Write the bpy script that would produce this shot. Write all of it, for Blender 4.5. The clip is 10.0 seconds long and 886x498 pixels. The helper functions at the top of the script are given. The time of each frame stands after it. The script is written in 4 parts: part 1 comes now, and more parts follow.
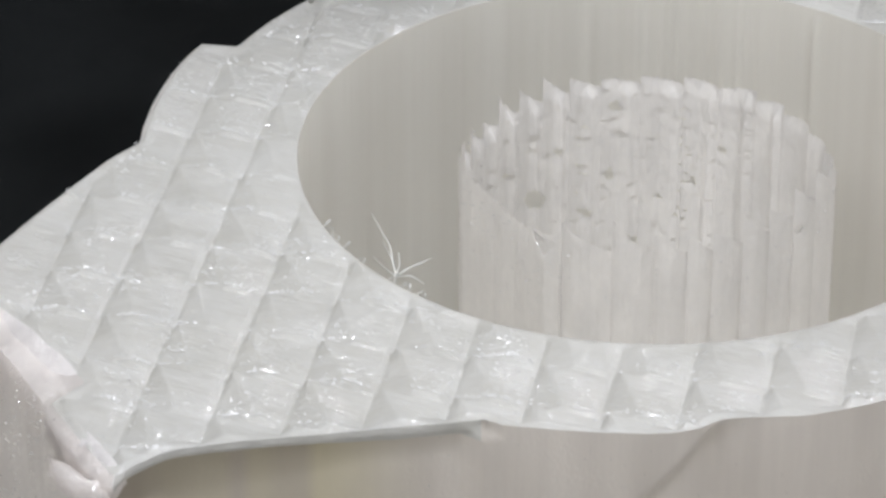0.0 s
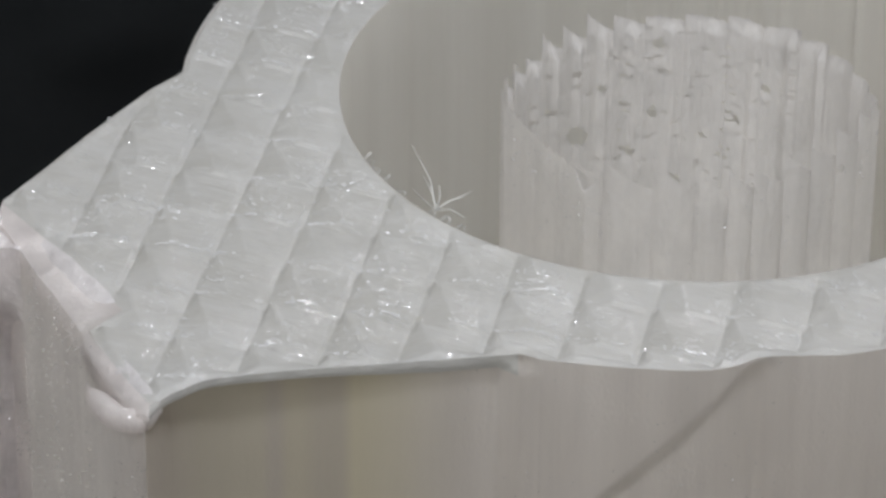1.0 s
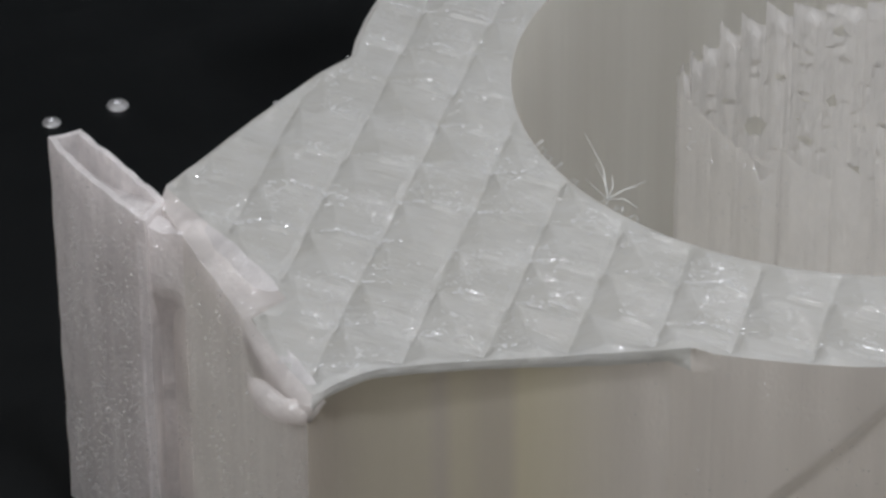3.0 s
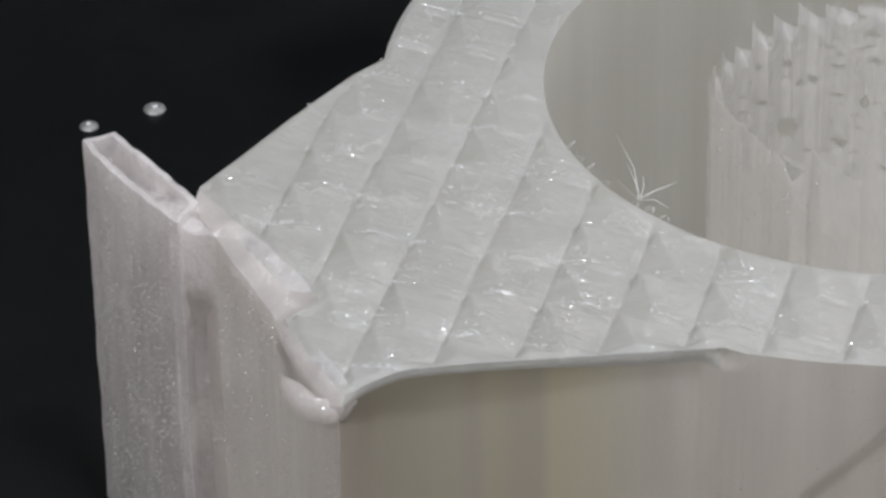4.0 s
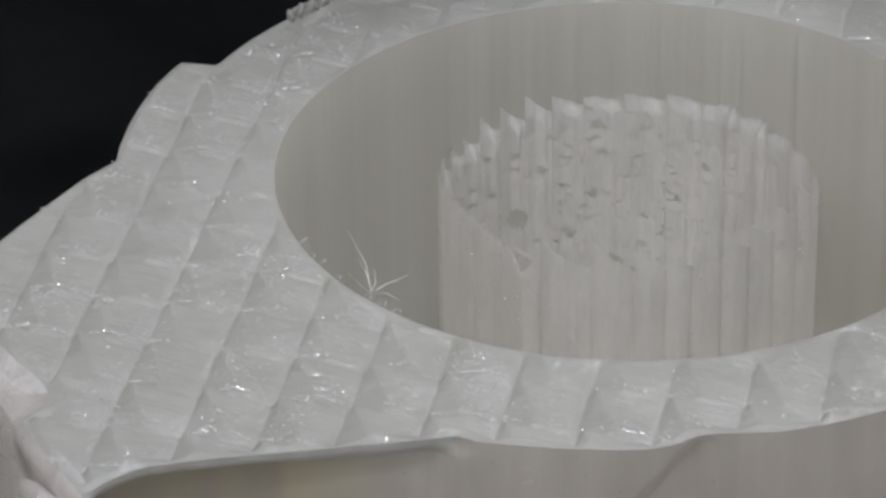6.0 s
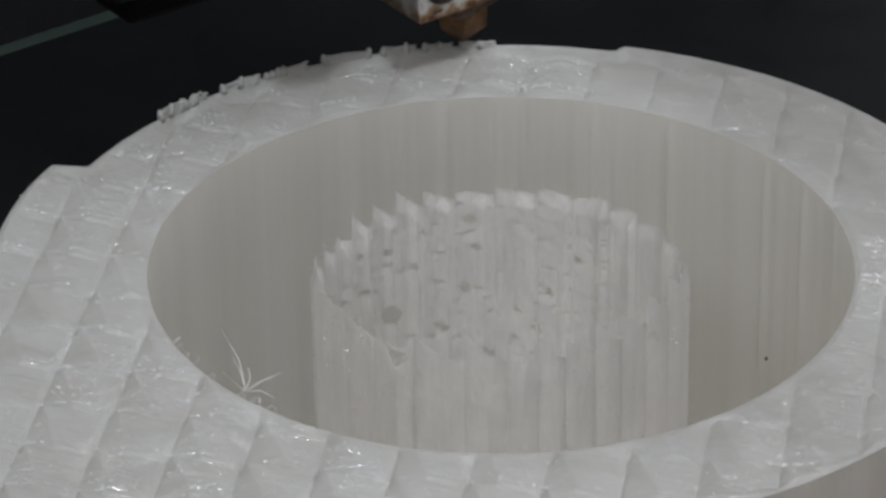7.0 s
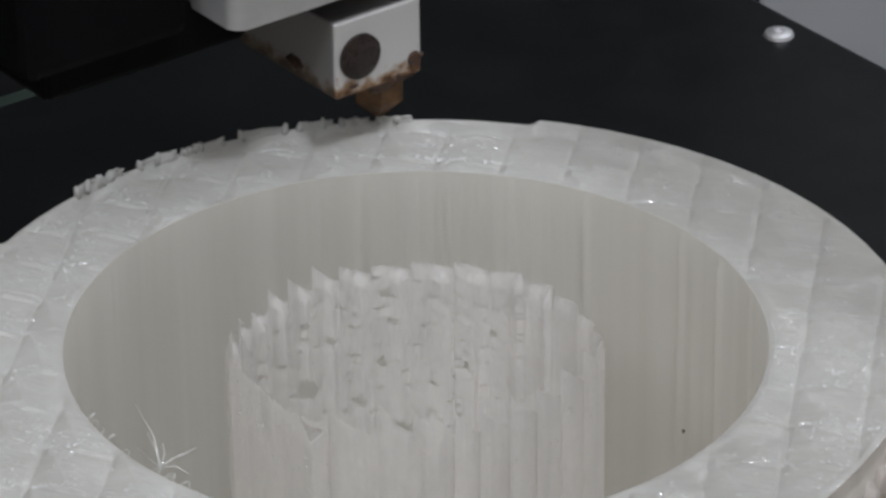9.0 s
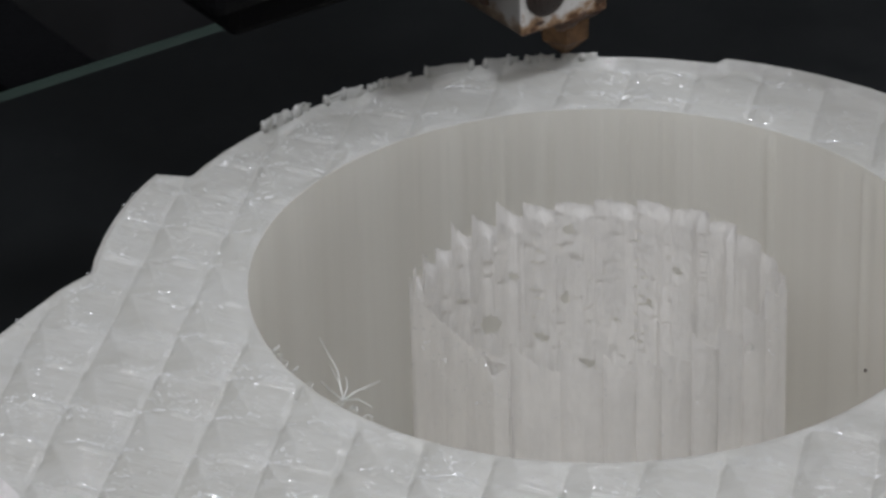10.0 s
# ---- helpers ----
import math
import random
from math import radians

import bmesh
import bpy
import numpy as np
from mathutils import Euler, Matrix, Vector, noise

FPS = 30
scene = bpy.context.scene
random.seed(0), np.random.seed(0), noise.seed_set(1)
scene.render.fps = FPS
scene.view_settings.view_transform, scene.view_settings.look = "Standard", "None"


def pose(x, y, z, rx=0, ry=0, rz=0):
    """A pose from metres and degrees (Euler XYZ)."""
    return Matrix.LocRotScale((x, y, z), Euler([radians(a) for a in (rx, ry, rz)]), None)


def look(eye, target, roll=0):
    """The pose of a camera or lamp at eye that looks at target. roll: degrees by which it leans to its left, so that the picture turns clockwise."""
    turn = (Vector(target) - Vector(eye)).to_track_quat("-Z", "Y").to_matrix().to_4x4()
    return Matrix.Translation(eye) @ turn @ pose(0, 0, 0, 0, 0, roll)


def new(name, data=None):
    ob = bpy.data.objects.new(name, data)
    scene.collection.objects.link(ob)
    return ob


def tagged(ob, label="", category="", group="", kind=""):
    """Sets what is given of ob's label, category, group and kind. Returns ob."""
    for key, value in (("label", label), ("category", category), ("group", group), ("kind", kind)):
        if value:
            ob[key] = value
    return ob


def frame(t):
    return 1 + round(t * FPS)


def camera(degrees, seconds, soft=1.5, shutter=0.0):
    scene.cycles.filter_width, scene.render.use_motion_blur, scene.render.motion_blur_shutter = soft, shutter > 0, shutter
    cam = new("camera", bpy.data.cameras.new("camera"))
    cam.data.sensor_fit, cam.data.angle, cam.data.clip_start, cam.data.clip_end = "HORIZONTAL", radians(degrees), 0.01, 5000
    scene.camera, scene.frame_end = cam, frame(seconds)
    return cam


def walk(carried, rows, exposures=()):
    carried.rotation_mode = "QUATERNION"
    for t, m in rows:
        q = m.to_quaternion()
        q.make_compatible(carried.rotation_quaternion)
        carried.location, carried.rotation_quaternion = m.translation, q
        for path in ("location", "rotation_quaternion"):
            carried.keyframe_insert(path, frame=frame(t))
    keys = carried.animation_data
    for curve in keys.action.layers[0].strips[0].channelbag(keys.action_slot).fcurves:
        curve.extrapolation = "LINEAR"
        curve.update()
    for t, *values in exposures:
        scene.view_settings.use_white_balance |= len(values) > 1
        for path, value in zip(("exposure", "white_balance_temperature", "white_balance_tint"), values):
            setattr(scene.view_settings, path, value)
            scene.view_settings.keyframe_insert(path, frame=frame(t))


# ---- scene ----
cam = camera(11.55, 10.0, soft=3.0)
WALK = [
    (0.0, (-0.0141, -0.4298, 0.2546), 1.238, -31.953, -0.071),
    (0.3, (-0.0136, -0.4299, 0.2545), 1.338, -32.113, 0.094),
    (0.5, (-0.0134, -0.4300, 0.2545), 1.529, -32.432, 0.205),
    (1.0, (-0.0127, -0.4300, 0.2532), 2.050, -32.662, 0.382),
    (1.5, (-0.0122, -0.4284, 0.2513), 2.559, -32.775, 0.315),
    (2.0, (-0.0118, -0.4260, 0.2506), 3.103, -32.831, 0.371),
    (2.5, (-0.0119, -0.4228, 0.2483), 3.796, -32.778, 0.017),
    (3.0, (-0.0119, -0.4207, 0.2469), 4.890, -32.757, -0.514),
    (3.2, (-0.0115, -0.4211, 0.2470), 5.201, -32.703, -0.607),
    (4.3, (-0.0093, -0.4236, 0.2480), 5.738, -32.622, -1.120),
    (4.5, (-0.0091, -0.4245, 0.2486), 5.536, -32.574, -1.074),
    (5.0, (-0.0075, -0.4269, 0.2496), 4.698, -32.412, -0.954),
    (5.5, (-0.0075, -0.4275, 0.2493), 3.107, -31.809, -0.713),
    (6.8, (-0.0056, -0.4280, 0.2489), 0.470, -30.331, -0.692),
    (7.0, (-0.0059, -0.4290, 0.2491), 0.082, -29.978, -0.703),
    (7.5, (-0.0029, -0.4297, 0.2499), -0.352, -29.545, -0.447),
    (8.0, (-0.0011, -0.4294, 0.2496), -0.713, -29.280, -0.278),
    (8.5, (-0.0008, -0.4286, 0.2493), -1.147, -29.046, -0.268),
    (9.0, (-0.0025, -0.4298, 0.2495), -0.759, -29.015, -0.639),
    (9.5, (-0.0023, -0.4317, 0.2503), 0.844, -29.275, -1.003),
    (10.0, (-0.0017, -0.4319, 0.2506), 2.117, -29.796, -1.483),
]
def eye_pose(place, yaw, pitch, roll):
    """Turned to the left by yaw, up by pitch, leaning by roll (degrees)."""
    return pose(*place, 90 + pitch, 0, yaw) @ pose(0, 0, 0, 0, 0, roll)


EXPOSURES = [(0.0, 0.12, 6500, 10), (0.5, -0.03, 6500, 10), (1.0, -0.33, 6500, 10), (2.5, -0.53, 6500, 10), (4.5, -0.32, 6500, 10), (5.5, -0.60, 6500, 10), (7.0, -0.66, 6430, 10), (8.5, -0.46, 6430, 10), (10.0, -0.46, 6430, 10)]
walk(cam, [(t, eye_pose(place, yaw, pitch, roll)) for t, place, yaw, pitch, roll in WALK], EXPOSURES)

# ---- light ----
world = bpy.data.worlds.new("room_air")
scene.world = world
world.use_nodes = True
world.node_tree.nodes["Background"].inputs["Color"].default_value = (0.6, 0.65, 0.7, 1)
world.node_tree.nodes["Background"].inputs["Strength"].default_value = 0.05

LAMP_AT = (-0.58, -0.98, 1.22)
# second lamp: unseen, added as fill from the right
SECOND_AT = (0.86, 0.34, 1.22)
# small spot: unseen, added for glints and to fill the bore
SPOT_AT = (0.26, -0.46, 1.22)


def area_lamp(name, at, target, width, depth, watts, colour):
    data = bpy.data.lights.new(name, "AREA")
    data.shape, data.size, data.size_y = "RECTANGLE", width, depth
    data.energy, data.color = watts, colour
    ob = new(name, data)
    ob.matrix_world = look(at, target)
    return ob


area_lamp("unseen_lamp_light", LAMP_AT, (LAMP_AT[0], LAMP_AT[1], -1), 0.9, 0.7, 14.0, (0.90, 0.932, 1.0))
area_lamp("unseen_lamp_light", SECOND_AT, (SECOND_AT[0], SECOND_AT[1], -1), 0.9, 0.7, 14.0, (0.90, 0.932, 1.0))
area_lamp("fill_spot_light", SPOT_AT, (0, 0, 0), 0.22, 0.12, 11.0, (0.90, 0.932, 1.0))

# ---- materials ----
def nodes_of(name):
    m = bpy.data.materials.new(name)
    m.use_nodes = True
    t = m.node_tree
    return m, t, t.nodes["Principled BSDF"]


def add(t, kind, **values):
    n = t.nodes.new(kind)
    for key, value in values.items():
        n.inputs[key].default_value = value
    return n


def stretched(t, scale):
    c = t.nodes.new("ShaderNodeTexCoord")
    m = add(t, "ShaderNodeMapping", Scale=scale)
    t.links.new(c.outputs["Object"], m.inputs["Vector"])
    return m.outputs["Vector"]


def noise_of(t, vector, scale, detail=3.0, rough=0.55):
    n = add(t, "ShaderNodeTexNoise", Scale=scale, Detail=detail, Roughness=rough)
    t.links.new(vector, n.inputs["Vector"])
    return n.outputs["Fac"]


def ramp(t, fac, stops):
    r = t.nodes.new("ShaderNodeValToRGB")
    while len(r.color_ramp.elements) < len(stops):
        r.color_ramp.elements.new(0.5)
    for e, (at, colour) in zip(r.color_ramp.elements, stops):
        e.position, e.color = at, (*colour, 1)
    t.links.new(fac, r.inputs["Fac"])
    return r.outputs["Color"]


def bump(t, bsdf, height, strength, distance, under=None):
    b = add(t, "ShaderNodeBump", Strength=strength, Distance=distance)
    t.links.new(height, b.inputs["Height"])
    if under is not None:
        t.links.new(under, b.inputs["Normal"])
    t.links.new(b.outputs["Normal"], bsdf.inputs["Normal"])
    return b.outputs["Normal"]


def filament(name, light, dark, grain=(1, 1, 1), streak=(1, 1, 1), turn=0.0, rough=0.42, lines=(0, 0, 0), depth=0.0003, sss=0.48, bead=0.7, fleck=0.3, edge=0.2, steep=0.00036, drop=2500.0, laid=0.22, mottle=0.0, wide=0.12, sown=0.48):
    """Translucent natural filament. streak: stretch of the broad tone, grain: of the fine relief, lines: the way across the laid lines."""
    m, t, b = nodes_of(name)
    c = t.nodes.new("ShaderNodeTexCoord")
    spin = add(t, "ShaderNodeMapping", Rotation=(0, 0, turn))
    t.links.new(c.outputs["Object"], spin.inputs["Vector"])

    def scaled(s):
        q = add(t, "ShaderNodeMapping", Scale=s)
        t.links.new(spin.outputs["Vector"], q.inputs["Vector"])
        return q.outputs["Vector"]

    tone = noise_of(t, scaled(streak), 160.0, 4.0, 0.6)
    # fine cloudiness from trapped air, stretched along the laid lines
    cloud = noise_of(t, scaled(grain), 900.0, 3.0, 0.7)
    spread = t.nodes.new("ShaderNodeMath")
    spread.operation = "MULTIPLY_ADD"
    t.links.new(cloud, spread.inputs[0])
    spread.inputs[1].default_value = mottle
    shifted = t.nodes.new("ShaderNodeMath")
    shifted.operation = "SUBTRACT"
    t.links.new(tone, shifted.inputs[0])
    shifted.inputs[1].default_value = mottle / 2
    t.links.new(shifted.outputs[0], spread.inputs[2])
    t.links.new(ramp(t, spread.outputs[0], [(0.5 - edge, dark), (0.5 + edge, light)]), b.inputs["Base Color"])
    patch = noise_of(t, scaled((1, 1, 1)), 260.0, 3.0)
    rr = ramp(t, patch, [(0.3, (rough - 0.14,) * 3), (0.7, (rough + 0.12,) * 3)])
    t.links.new(rr, b.inputs["Roughness"])
    glow = add(t, "ShaderNodeBsdfTranslucent", Color=(*[0.97 * c / max(light) for c in light], 1))
    blend = add(t, "ShaderNodeMixShader", Fac=sss)
    blend.name, glow.name = "thinness", "glow"
    t.links.new(b.outputs["BSDF"], blend.inputs[1])
    t.links.new(glow.outputs["BSDF"], blend.inputs[2])
    b.inputs["IOR"].default_value = 1.5
    fine = noise_of(t, scaled(grain), 1500.0, 2.0, 0.6)
    n = bump(t, b, fine, fleck, depth)
    coarse = noise_of(t, scaled(streak), 420.0, 2.0)
    n = bump(t, b, coarse, wide, depth * 2, n)
    # scattered smooth beads that catch the lamps
    bead_at = noise_of(t, scaled(grain), drop, 0.0)
    shine = add(t, "ShaderNodeBump", Strength=1.0, Distance=steep)
    t.links.new(bead_at, shine.inputs["Height"])
    gloss = add(t, "ShaderNodeBsdfGlossy", Roughness=0.11)
    gloss.name = "bead_gloss"
    t.links.new(shine.outputs["Normal"], gloss.inputs["Normal"])
    sparse = noise_of(t, scaled((1, 1, 1)), 190.0, 3.0, 0.7)
    cover = ramp(t, sparse, [(sown, (0.0,) * 3), (sown + 0.16, (bead * 0.12,) * 3)])
    t.links.new(cover, gloss.inputs["Color"])
    glint = t.nodes.new("ShaderNodeAddShader")
    t.links.new(blend.outputs["Shader"], glint.inputs[0])
    t.links.new(gloss.outputs["BSDF"], glint.inputs[1])
    t.links.new(glint.outputs["Shader"], t.nodes["Material Output"].inputs["Surface"])
    if any(lines):
        w = add(t, "ShaderNodeTexWave", Scale=1.0, Distortion=0.5, Detail=2.0)
        w.inputs["Detail Scale"].default_value = 0.4
        t.links.new(scaled(lines), w.inputs["Vector"])
        bump(t, b, w.outputs["Fac"], laid, 0.00012, n)
    return m


ROW_TURN = radians(10)
# one filament, its tone set per surface to stand in for scattered light
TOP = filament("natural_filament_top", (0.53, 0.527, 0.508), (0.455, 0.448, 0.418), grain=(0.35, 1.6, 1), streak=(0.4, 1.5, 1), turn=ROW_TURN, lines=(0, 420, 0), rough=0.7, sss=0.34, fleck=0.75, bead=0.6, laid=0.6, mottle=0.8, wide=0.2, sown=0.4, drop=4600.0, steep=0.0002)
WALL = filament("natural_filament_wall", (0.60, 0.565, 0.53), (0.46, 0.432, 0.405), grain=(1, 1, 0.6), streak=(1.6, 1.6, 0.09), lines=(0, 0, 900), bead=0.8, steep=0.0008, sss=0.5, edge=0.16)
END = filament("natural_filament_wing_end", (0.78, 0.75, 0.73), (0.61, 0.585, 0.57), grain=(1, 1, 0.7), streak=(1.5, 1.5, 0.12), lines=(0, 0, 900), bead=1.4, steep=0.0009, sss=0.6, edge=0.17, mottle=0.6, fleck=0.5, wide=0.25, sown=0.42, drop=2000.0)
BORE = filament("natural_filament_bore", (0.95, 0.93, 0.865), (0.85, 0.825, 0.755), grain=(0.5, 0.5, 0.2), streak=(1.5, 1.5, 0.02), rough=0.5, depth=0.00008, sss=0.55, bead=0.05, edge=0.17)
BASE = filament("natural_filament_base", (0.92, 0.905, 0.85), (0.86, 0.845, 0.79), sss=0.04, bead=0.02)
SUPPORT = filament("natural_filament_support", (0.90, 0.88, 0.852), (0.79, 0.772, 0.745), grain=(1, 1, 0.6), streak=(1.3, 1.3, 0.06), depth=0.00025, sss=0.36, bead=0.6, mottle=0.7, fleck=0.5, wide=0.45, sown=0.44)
FIN = filament("natural_filament_fin", (0.84, 0.81, 0.80), (0.59, 0.567, 0.562), grain=(1, 1, 0.9), streak=(1.9, 1.9, 0.3), rough=0.34, depth=0.0004, lines=(0, 0, 900), bead=1.7, steep=0.0009, edge=0.17, mottle=0.7, fleck=0.5, wide=0.25, sown=0.42, drop=2000.0)
# infill seen through the thin wall painted as upright panels, whiter towards the ring
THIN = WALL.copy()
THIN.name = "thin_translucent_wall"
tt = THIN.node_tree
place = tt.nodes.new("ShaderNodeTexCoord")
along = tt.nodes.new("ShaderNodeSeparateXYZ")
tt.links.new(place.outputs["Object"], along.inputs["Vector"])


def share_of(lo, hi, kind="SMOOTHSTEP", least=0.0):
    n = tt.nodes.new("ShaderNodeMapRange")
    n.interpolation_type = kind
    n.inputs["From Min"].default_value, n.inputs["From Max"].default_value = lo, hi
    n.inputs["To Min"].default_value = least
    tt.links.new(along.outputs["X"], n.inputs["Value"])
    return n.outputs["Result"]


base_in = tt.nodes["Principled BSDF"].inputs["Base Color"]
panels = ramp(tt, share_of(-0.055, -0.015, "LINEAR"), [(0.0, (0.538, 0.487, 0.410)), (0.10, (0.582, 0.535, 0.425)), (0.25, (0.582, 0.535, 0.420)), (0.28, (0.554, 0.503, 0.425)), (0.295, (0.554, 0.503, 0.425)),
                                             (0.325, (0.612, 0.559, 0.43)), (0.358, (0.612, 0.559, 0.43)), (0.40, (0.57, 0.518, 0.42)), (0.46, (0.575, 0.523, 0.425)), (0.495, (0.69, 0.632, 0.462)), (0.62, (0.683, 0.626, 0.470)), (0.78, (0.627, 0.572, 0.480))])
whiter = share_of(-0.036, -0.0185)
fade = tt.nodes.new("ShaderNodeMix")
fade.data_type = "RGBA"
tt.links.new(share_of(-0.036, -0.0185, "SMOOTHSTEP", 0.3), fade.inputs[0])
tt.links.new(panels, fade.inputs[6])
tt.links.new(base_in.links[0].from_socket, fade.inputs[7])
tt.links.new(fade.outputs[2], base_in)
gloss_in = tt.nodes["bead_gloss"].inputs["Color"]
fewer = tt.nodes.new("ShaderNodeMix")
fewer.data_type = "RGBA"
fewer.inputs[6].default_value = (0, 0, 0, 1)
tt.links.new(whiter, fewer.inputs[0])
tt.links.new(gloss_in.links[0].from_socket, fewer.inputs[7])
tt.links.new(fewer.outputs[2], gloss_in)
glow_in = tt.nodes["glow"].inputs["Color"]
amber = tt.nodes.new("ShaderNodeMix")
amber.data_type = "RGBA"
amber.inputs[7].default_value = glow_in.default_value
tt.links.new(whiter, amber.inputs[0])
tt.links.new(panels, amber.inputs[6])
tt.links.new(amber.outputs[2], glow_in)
FLAP = filament("natural_filament_flap", (0.74, 0.72, 0.71), (0.58, 0.562, 0.558), streak=(1.4, 1.4, 0.6), bead=1.5, steep=0.0007, sss=0.4, mottle=0.7, fleck=0.6, wide=0.3, sown=0.42)
HAIR = filament("natural_filament_thread", (0.85, 0.85, 0.82), (0.8, 0.8, 0.77), rough=0.3)


def plain(name, colour, rough, metal=0.0, speckle=0.12, scale=120.0, relief=0.15, distance=0.0004, stretch=(1, 1, 1)):
    m, t, b = nodes_of(name)
    v = stretched(t, stretch)
    tone = noise_of(t, v, scale, 5.0, 0.6)
    low, high = [tuple(max(0.0, c * (1 + s)) for c in colour) for s in (-speckle, speckle)]
    t.links.new(ramp(t, tone, [(0.3, low), (0.7, high)]), b.inputs["Base Color"])
    b.inputs["Metallic"].default_value = metal
    wear = noise_of(t, v, scale * 4, 4.0)
    t.links.new(ramp(t, wear, [(0.3, (max(0.02, rough - 0.07),) * 3), (0.7, (rough + 0.07,) * 3)]), b.inputs["Roughness"])
    if relief:
        bump(t, b, wear, relief, distance)
    return m


# materials of the small facets that are added for glints
SMOOTH_TOP = plain("top_glint_facet", (0.66, 0.66, 0.65), 0.17, speckle=0.02, relief=0.0)
SMOOTH_WALL = plain("wall_glint_facet", (0.42, 0.405, 0.395), 0.2, speckle=0.02, relief=0.0)
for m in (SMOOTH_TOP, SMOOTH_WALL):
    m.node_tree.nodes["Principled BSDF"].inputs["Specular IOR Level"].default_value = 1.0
BLACK = plain("black_moulded_plastic", (0.003, 0.003, 0.0035), 0.6, scale=300)
PLATE = plain("black_build_plate", (0.0074, 0.0082, 0.0086), 0.38, speckle=0.15, scale=25, relief=0.0)
PLATE.node_tree.nodes["Principled BSDF"].inputs["Specular IOR Level"].default_value = 0.18
BLACK.node_tree.nodes["Principled BSDF"].inputs["Specular IOR Level"].default_value = 0.06
GLASS_EDGE = plain("green_glass_edge", (0.035, 0.055, 0.045), 0.35, scale=60, relief=0.05)
ALU = plain("brushed_aluminium", (0.52, 0.52, 0.53), 0.42, metal=1.0, scale=90, stretch=(1, 1, 14), relief=0.08)
SHEET = plain("satin_silver_sheet", (0.46, 0.46, 0.455), 0.5, metal=0.55, speckle=0.06, scale=400, relief=0.06)
STEEL = plain("polished_steel_rod", (0.72, 0.73, 0.76), 0.09, metal=1.0, speckle=0.05, scale=60, relief=0.02)
SCREW = plain("zinc_screw", (0.85, 0.85, 0.86), 0.5, metal=1.0, scale=700)
BRASS = plain("burnt_brass", (0.13, 0.07, 0.032), 0.45, metal=0.6, speckle=0.6, scale=500, relief=0.4)
CHAR = plain("charred_filament", (0.06, 0.028, 0.014), 0.4, speckle=0.7, scale=700, relief=0.6, distance=0.001)
CARTRIDGE = plain("oxidised_heater_end", (0.035, 0.025, 0.022), 0.3, metal=0.5, speckle=0.5, scale=400)
YELLOW = plain("warning_yellow", (0.62, 0.50, 0.06), 0.45, speckle=0.05, scale=500, relief=0.03)
INK = plain("label_ink", (0.015, 0.013, 0.01), 0.5, speckle=0.1)
PANEL = plain("pale_grey_panel", (0.84, 0.85, 0.88), 0.5, speckle=0.05, scale=8, relief=0.03)
DARK_PANEL = plain("black_case_panel", (0.004, 0.004, 0.0045), 0.6, scale=40)
PAINT = plain("wall_paint", (0.80, 0.78, 0.75), 0.8, speckle=0.04, scale=6)
WOOD = plain("table_laminate", (0.30, 0.26, 0.21), 0.45, speckle=0.2, scale=12, stretch=(1, 8, 1))

# block: bare aluminium that scorched filament has stained along its lower edge
BLOCK, bt, bb = nodes_of("stained_heater_block")
bv = stretched(bt, (1, 1, 1))
sep = bt.nodes.new("ShaderNodeSeparateXYZ")
bt.links.new(bv, sep.inputs["Vector"])
ragged = noise_of(bt, bv, 420.0, 5.0, 0.7)
mix = bt.nodes.new("ShaderNodeMath")
mix.operation = "MULTIPLY_ADD"
mix.inputs[1].default_value = 0.0075
bt.links.new(ragged, mix.inputs[0])
bt.links.new(sep.outputs["Z"], mix.inputs[2])
span = bt.nodes.new("ShaderNodeMapRange")
span.inputs["From Min"].default_value, span.inputs["From Max"].default_value = 0.0108, 0.0132
bt.links.new(mix.outputs[0], span.inputs["Value"])
bt.links.new(ramp(bt, span.outputs["Result"], [(0.0, (0.09, 0.042, 0.02)), (0.45, (0.30, 0.19, 0.11)), (1.0, (0.62, 0.61, 0.60))]), bb.inputs["Base Color"])
# shade put into the colour of the grimy flanks, behind the clean machined face
flank = bt.nodes.new("ShaderNodeMapRange")
flank.inputs["From Min"].default_value, flank.inputs["From Max"].default_value = -0.0048, -0.0042
flank.inputs["To Max"].default_value = 0.62
bt.links.new(sep.outputs["Y"], flank.inputs["Value"])
flank_tone = bt.nodes.new("ShaderNodeMix")
flank_tone.data_type = "RGBA"
flank_tone.inputs[7].default_value = (0.10, 0.088, 0.075, 1)
bt.links.new(flank.outputs["Result"], flank_tone.inputs[0])
bt.links.new(bb.inputs["Base Color"].links[0].from_socket, flank_tone.inputs[6])
bt.links.new(flank_tone.outputs[2], bb.inputs["Base Color"])
bb.inputs["Roughness"].default_value, bb.inputs["Metallic"].default_value = 0.42, 0.45
bump(bt, bb, ragged, 0.12, 0.0005)


# ---- mesh helpers (plans in millimetres) ----
def thing(name, at=None, label="", category="", group="", kind=""):
    ob = new(name)
    ob.empty_display_size = 0.01
    if at is not None:
        ob.matrix_world = at
    return tagged(ob, label, category, group, kind)


def part(name, verts, faces, material, parent=None, label="", smooth=False):
    """One mesh from vertices in millimetres."""
    me = bpy.data.meshes.new(name)
    me.from_pydata([(x * 0.001, y * 0.001, z * 0.001) for x, y, z in verts], [], faces)
    bm = bmesh.new()
    bm.from_mesh(me)
    bmesh.ops.recalc_face_normals(bm, faces=bm.faces)
    bm.to_mesh(me)
    bm.free()
    if smooth:
        me.shade_smooth()
    me.materials.append(material)
    ob = new(name, me)
    ob.parent = parent
    return tagged(ob, label)


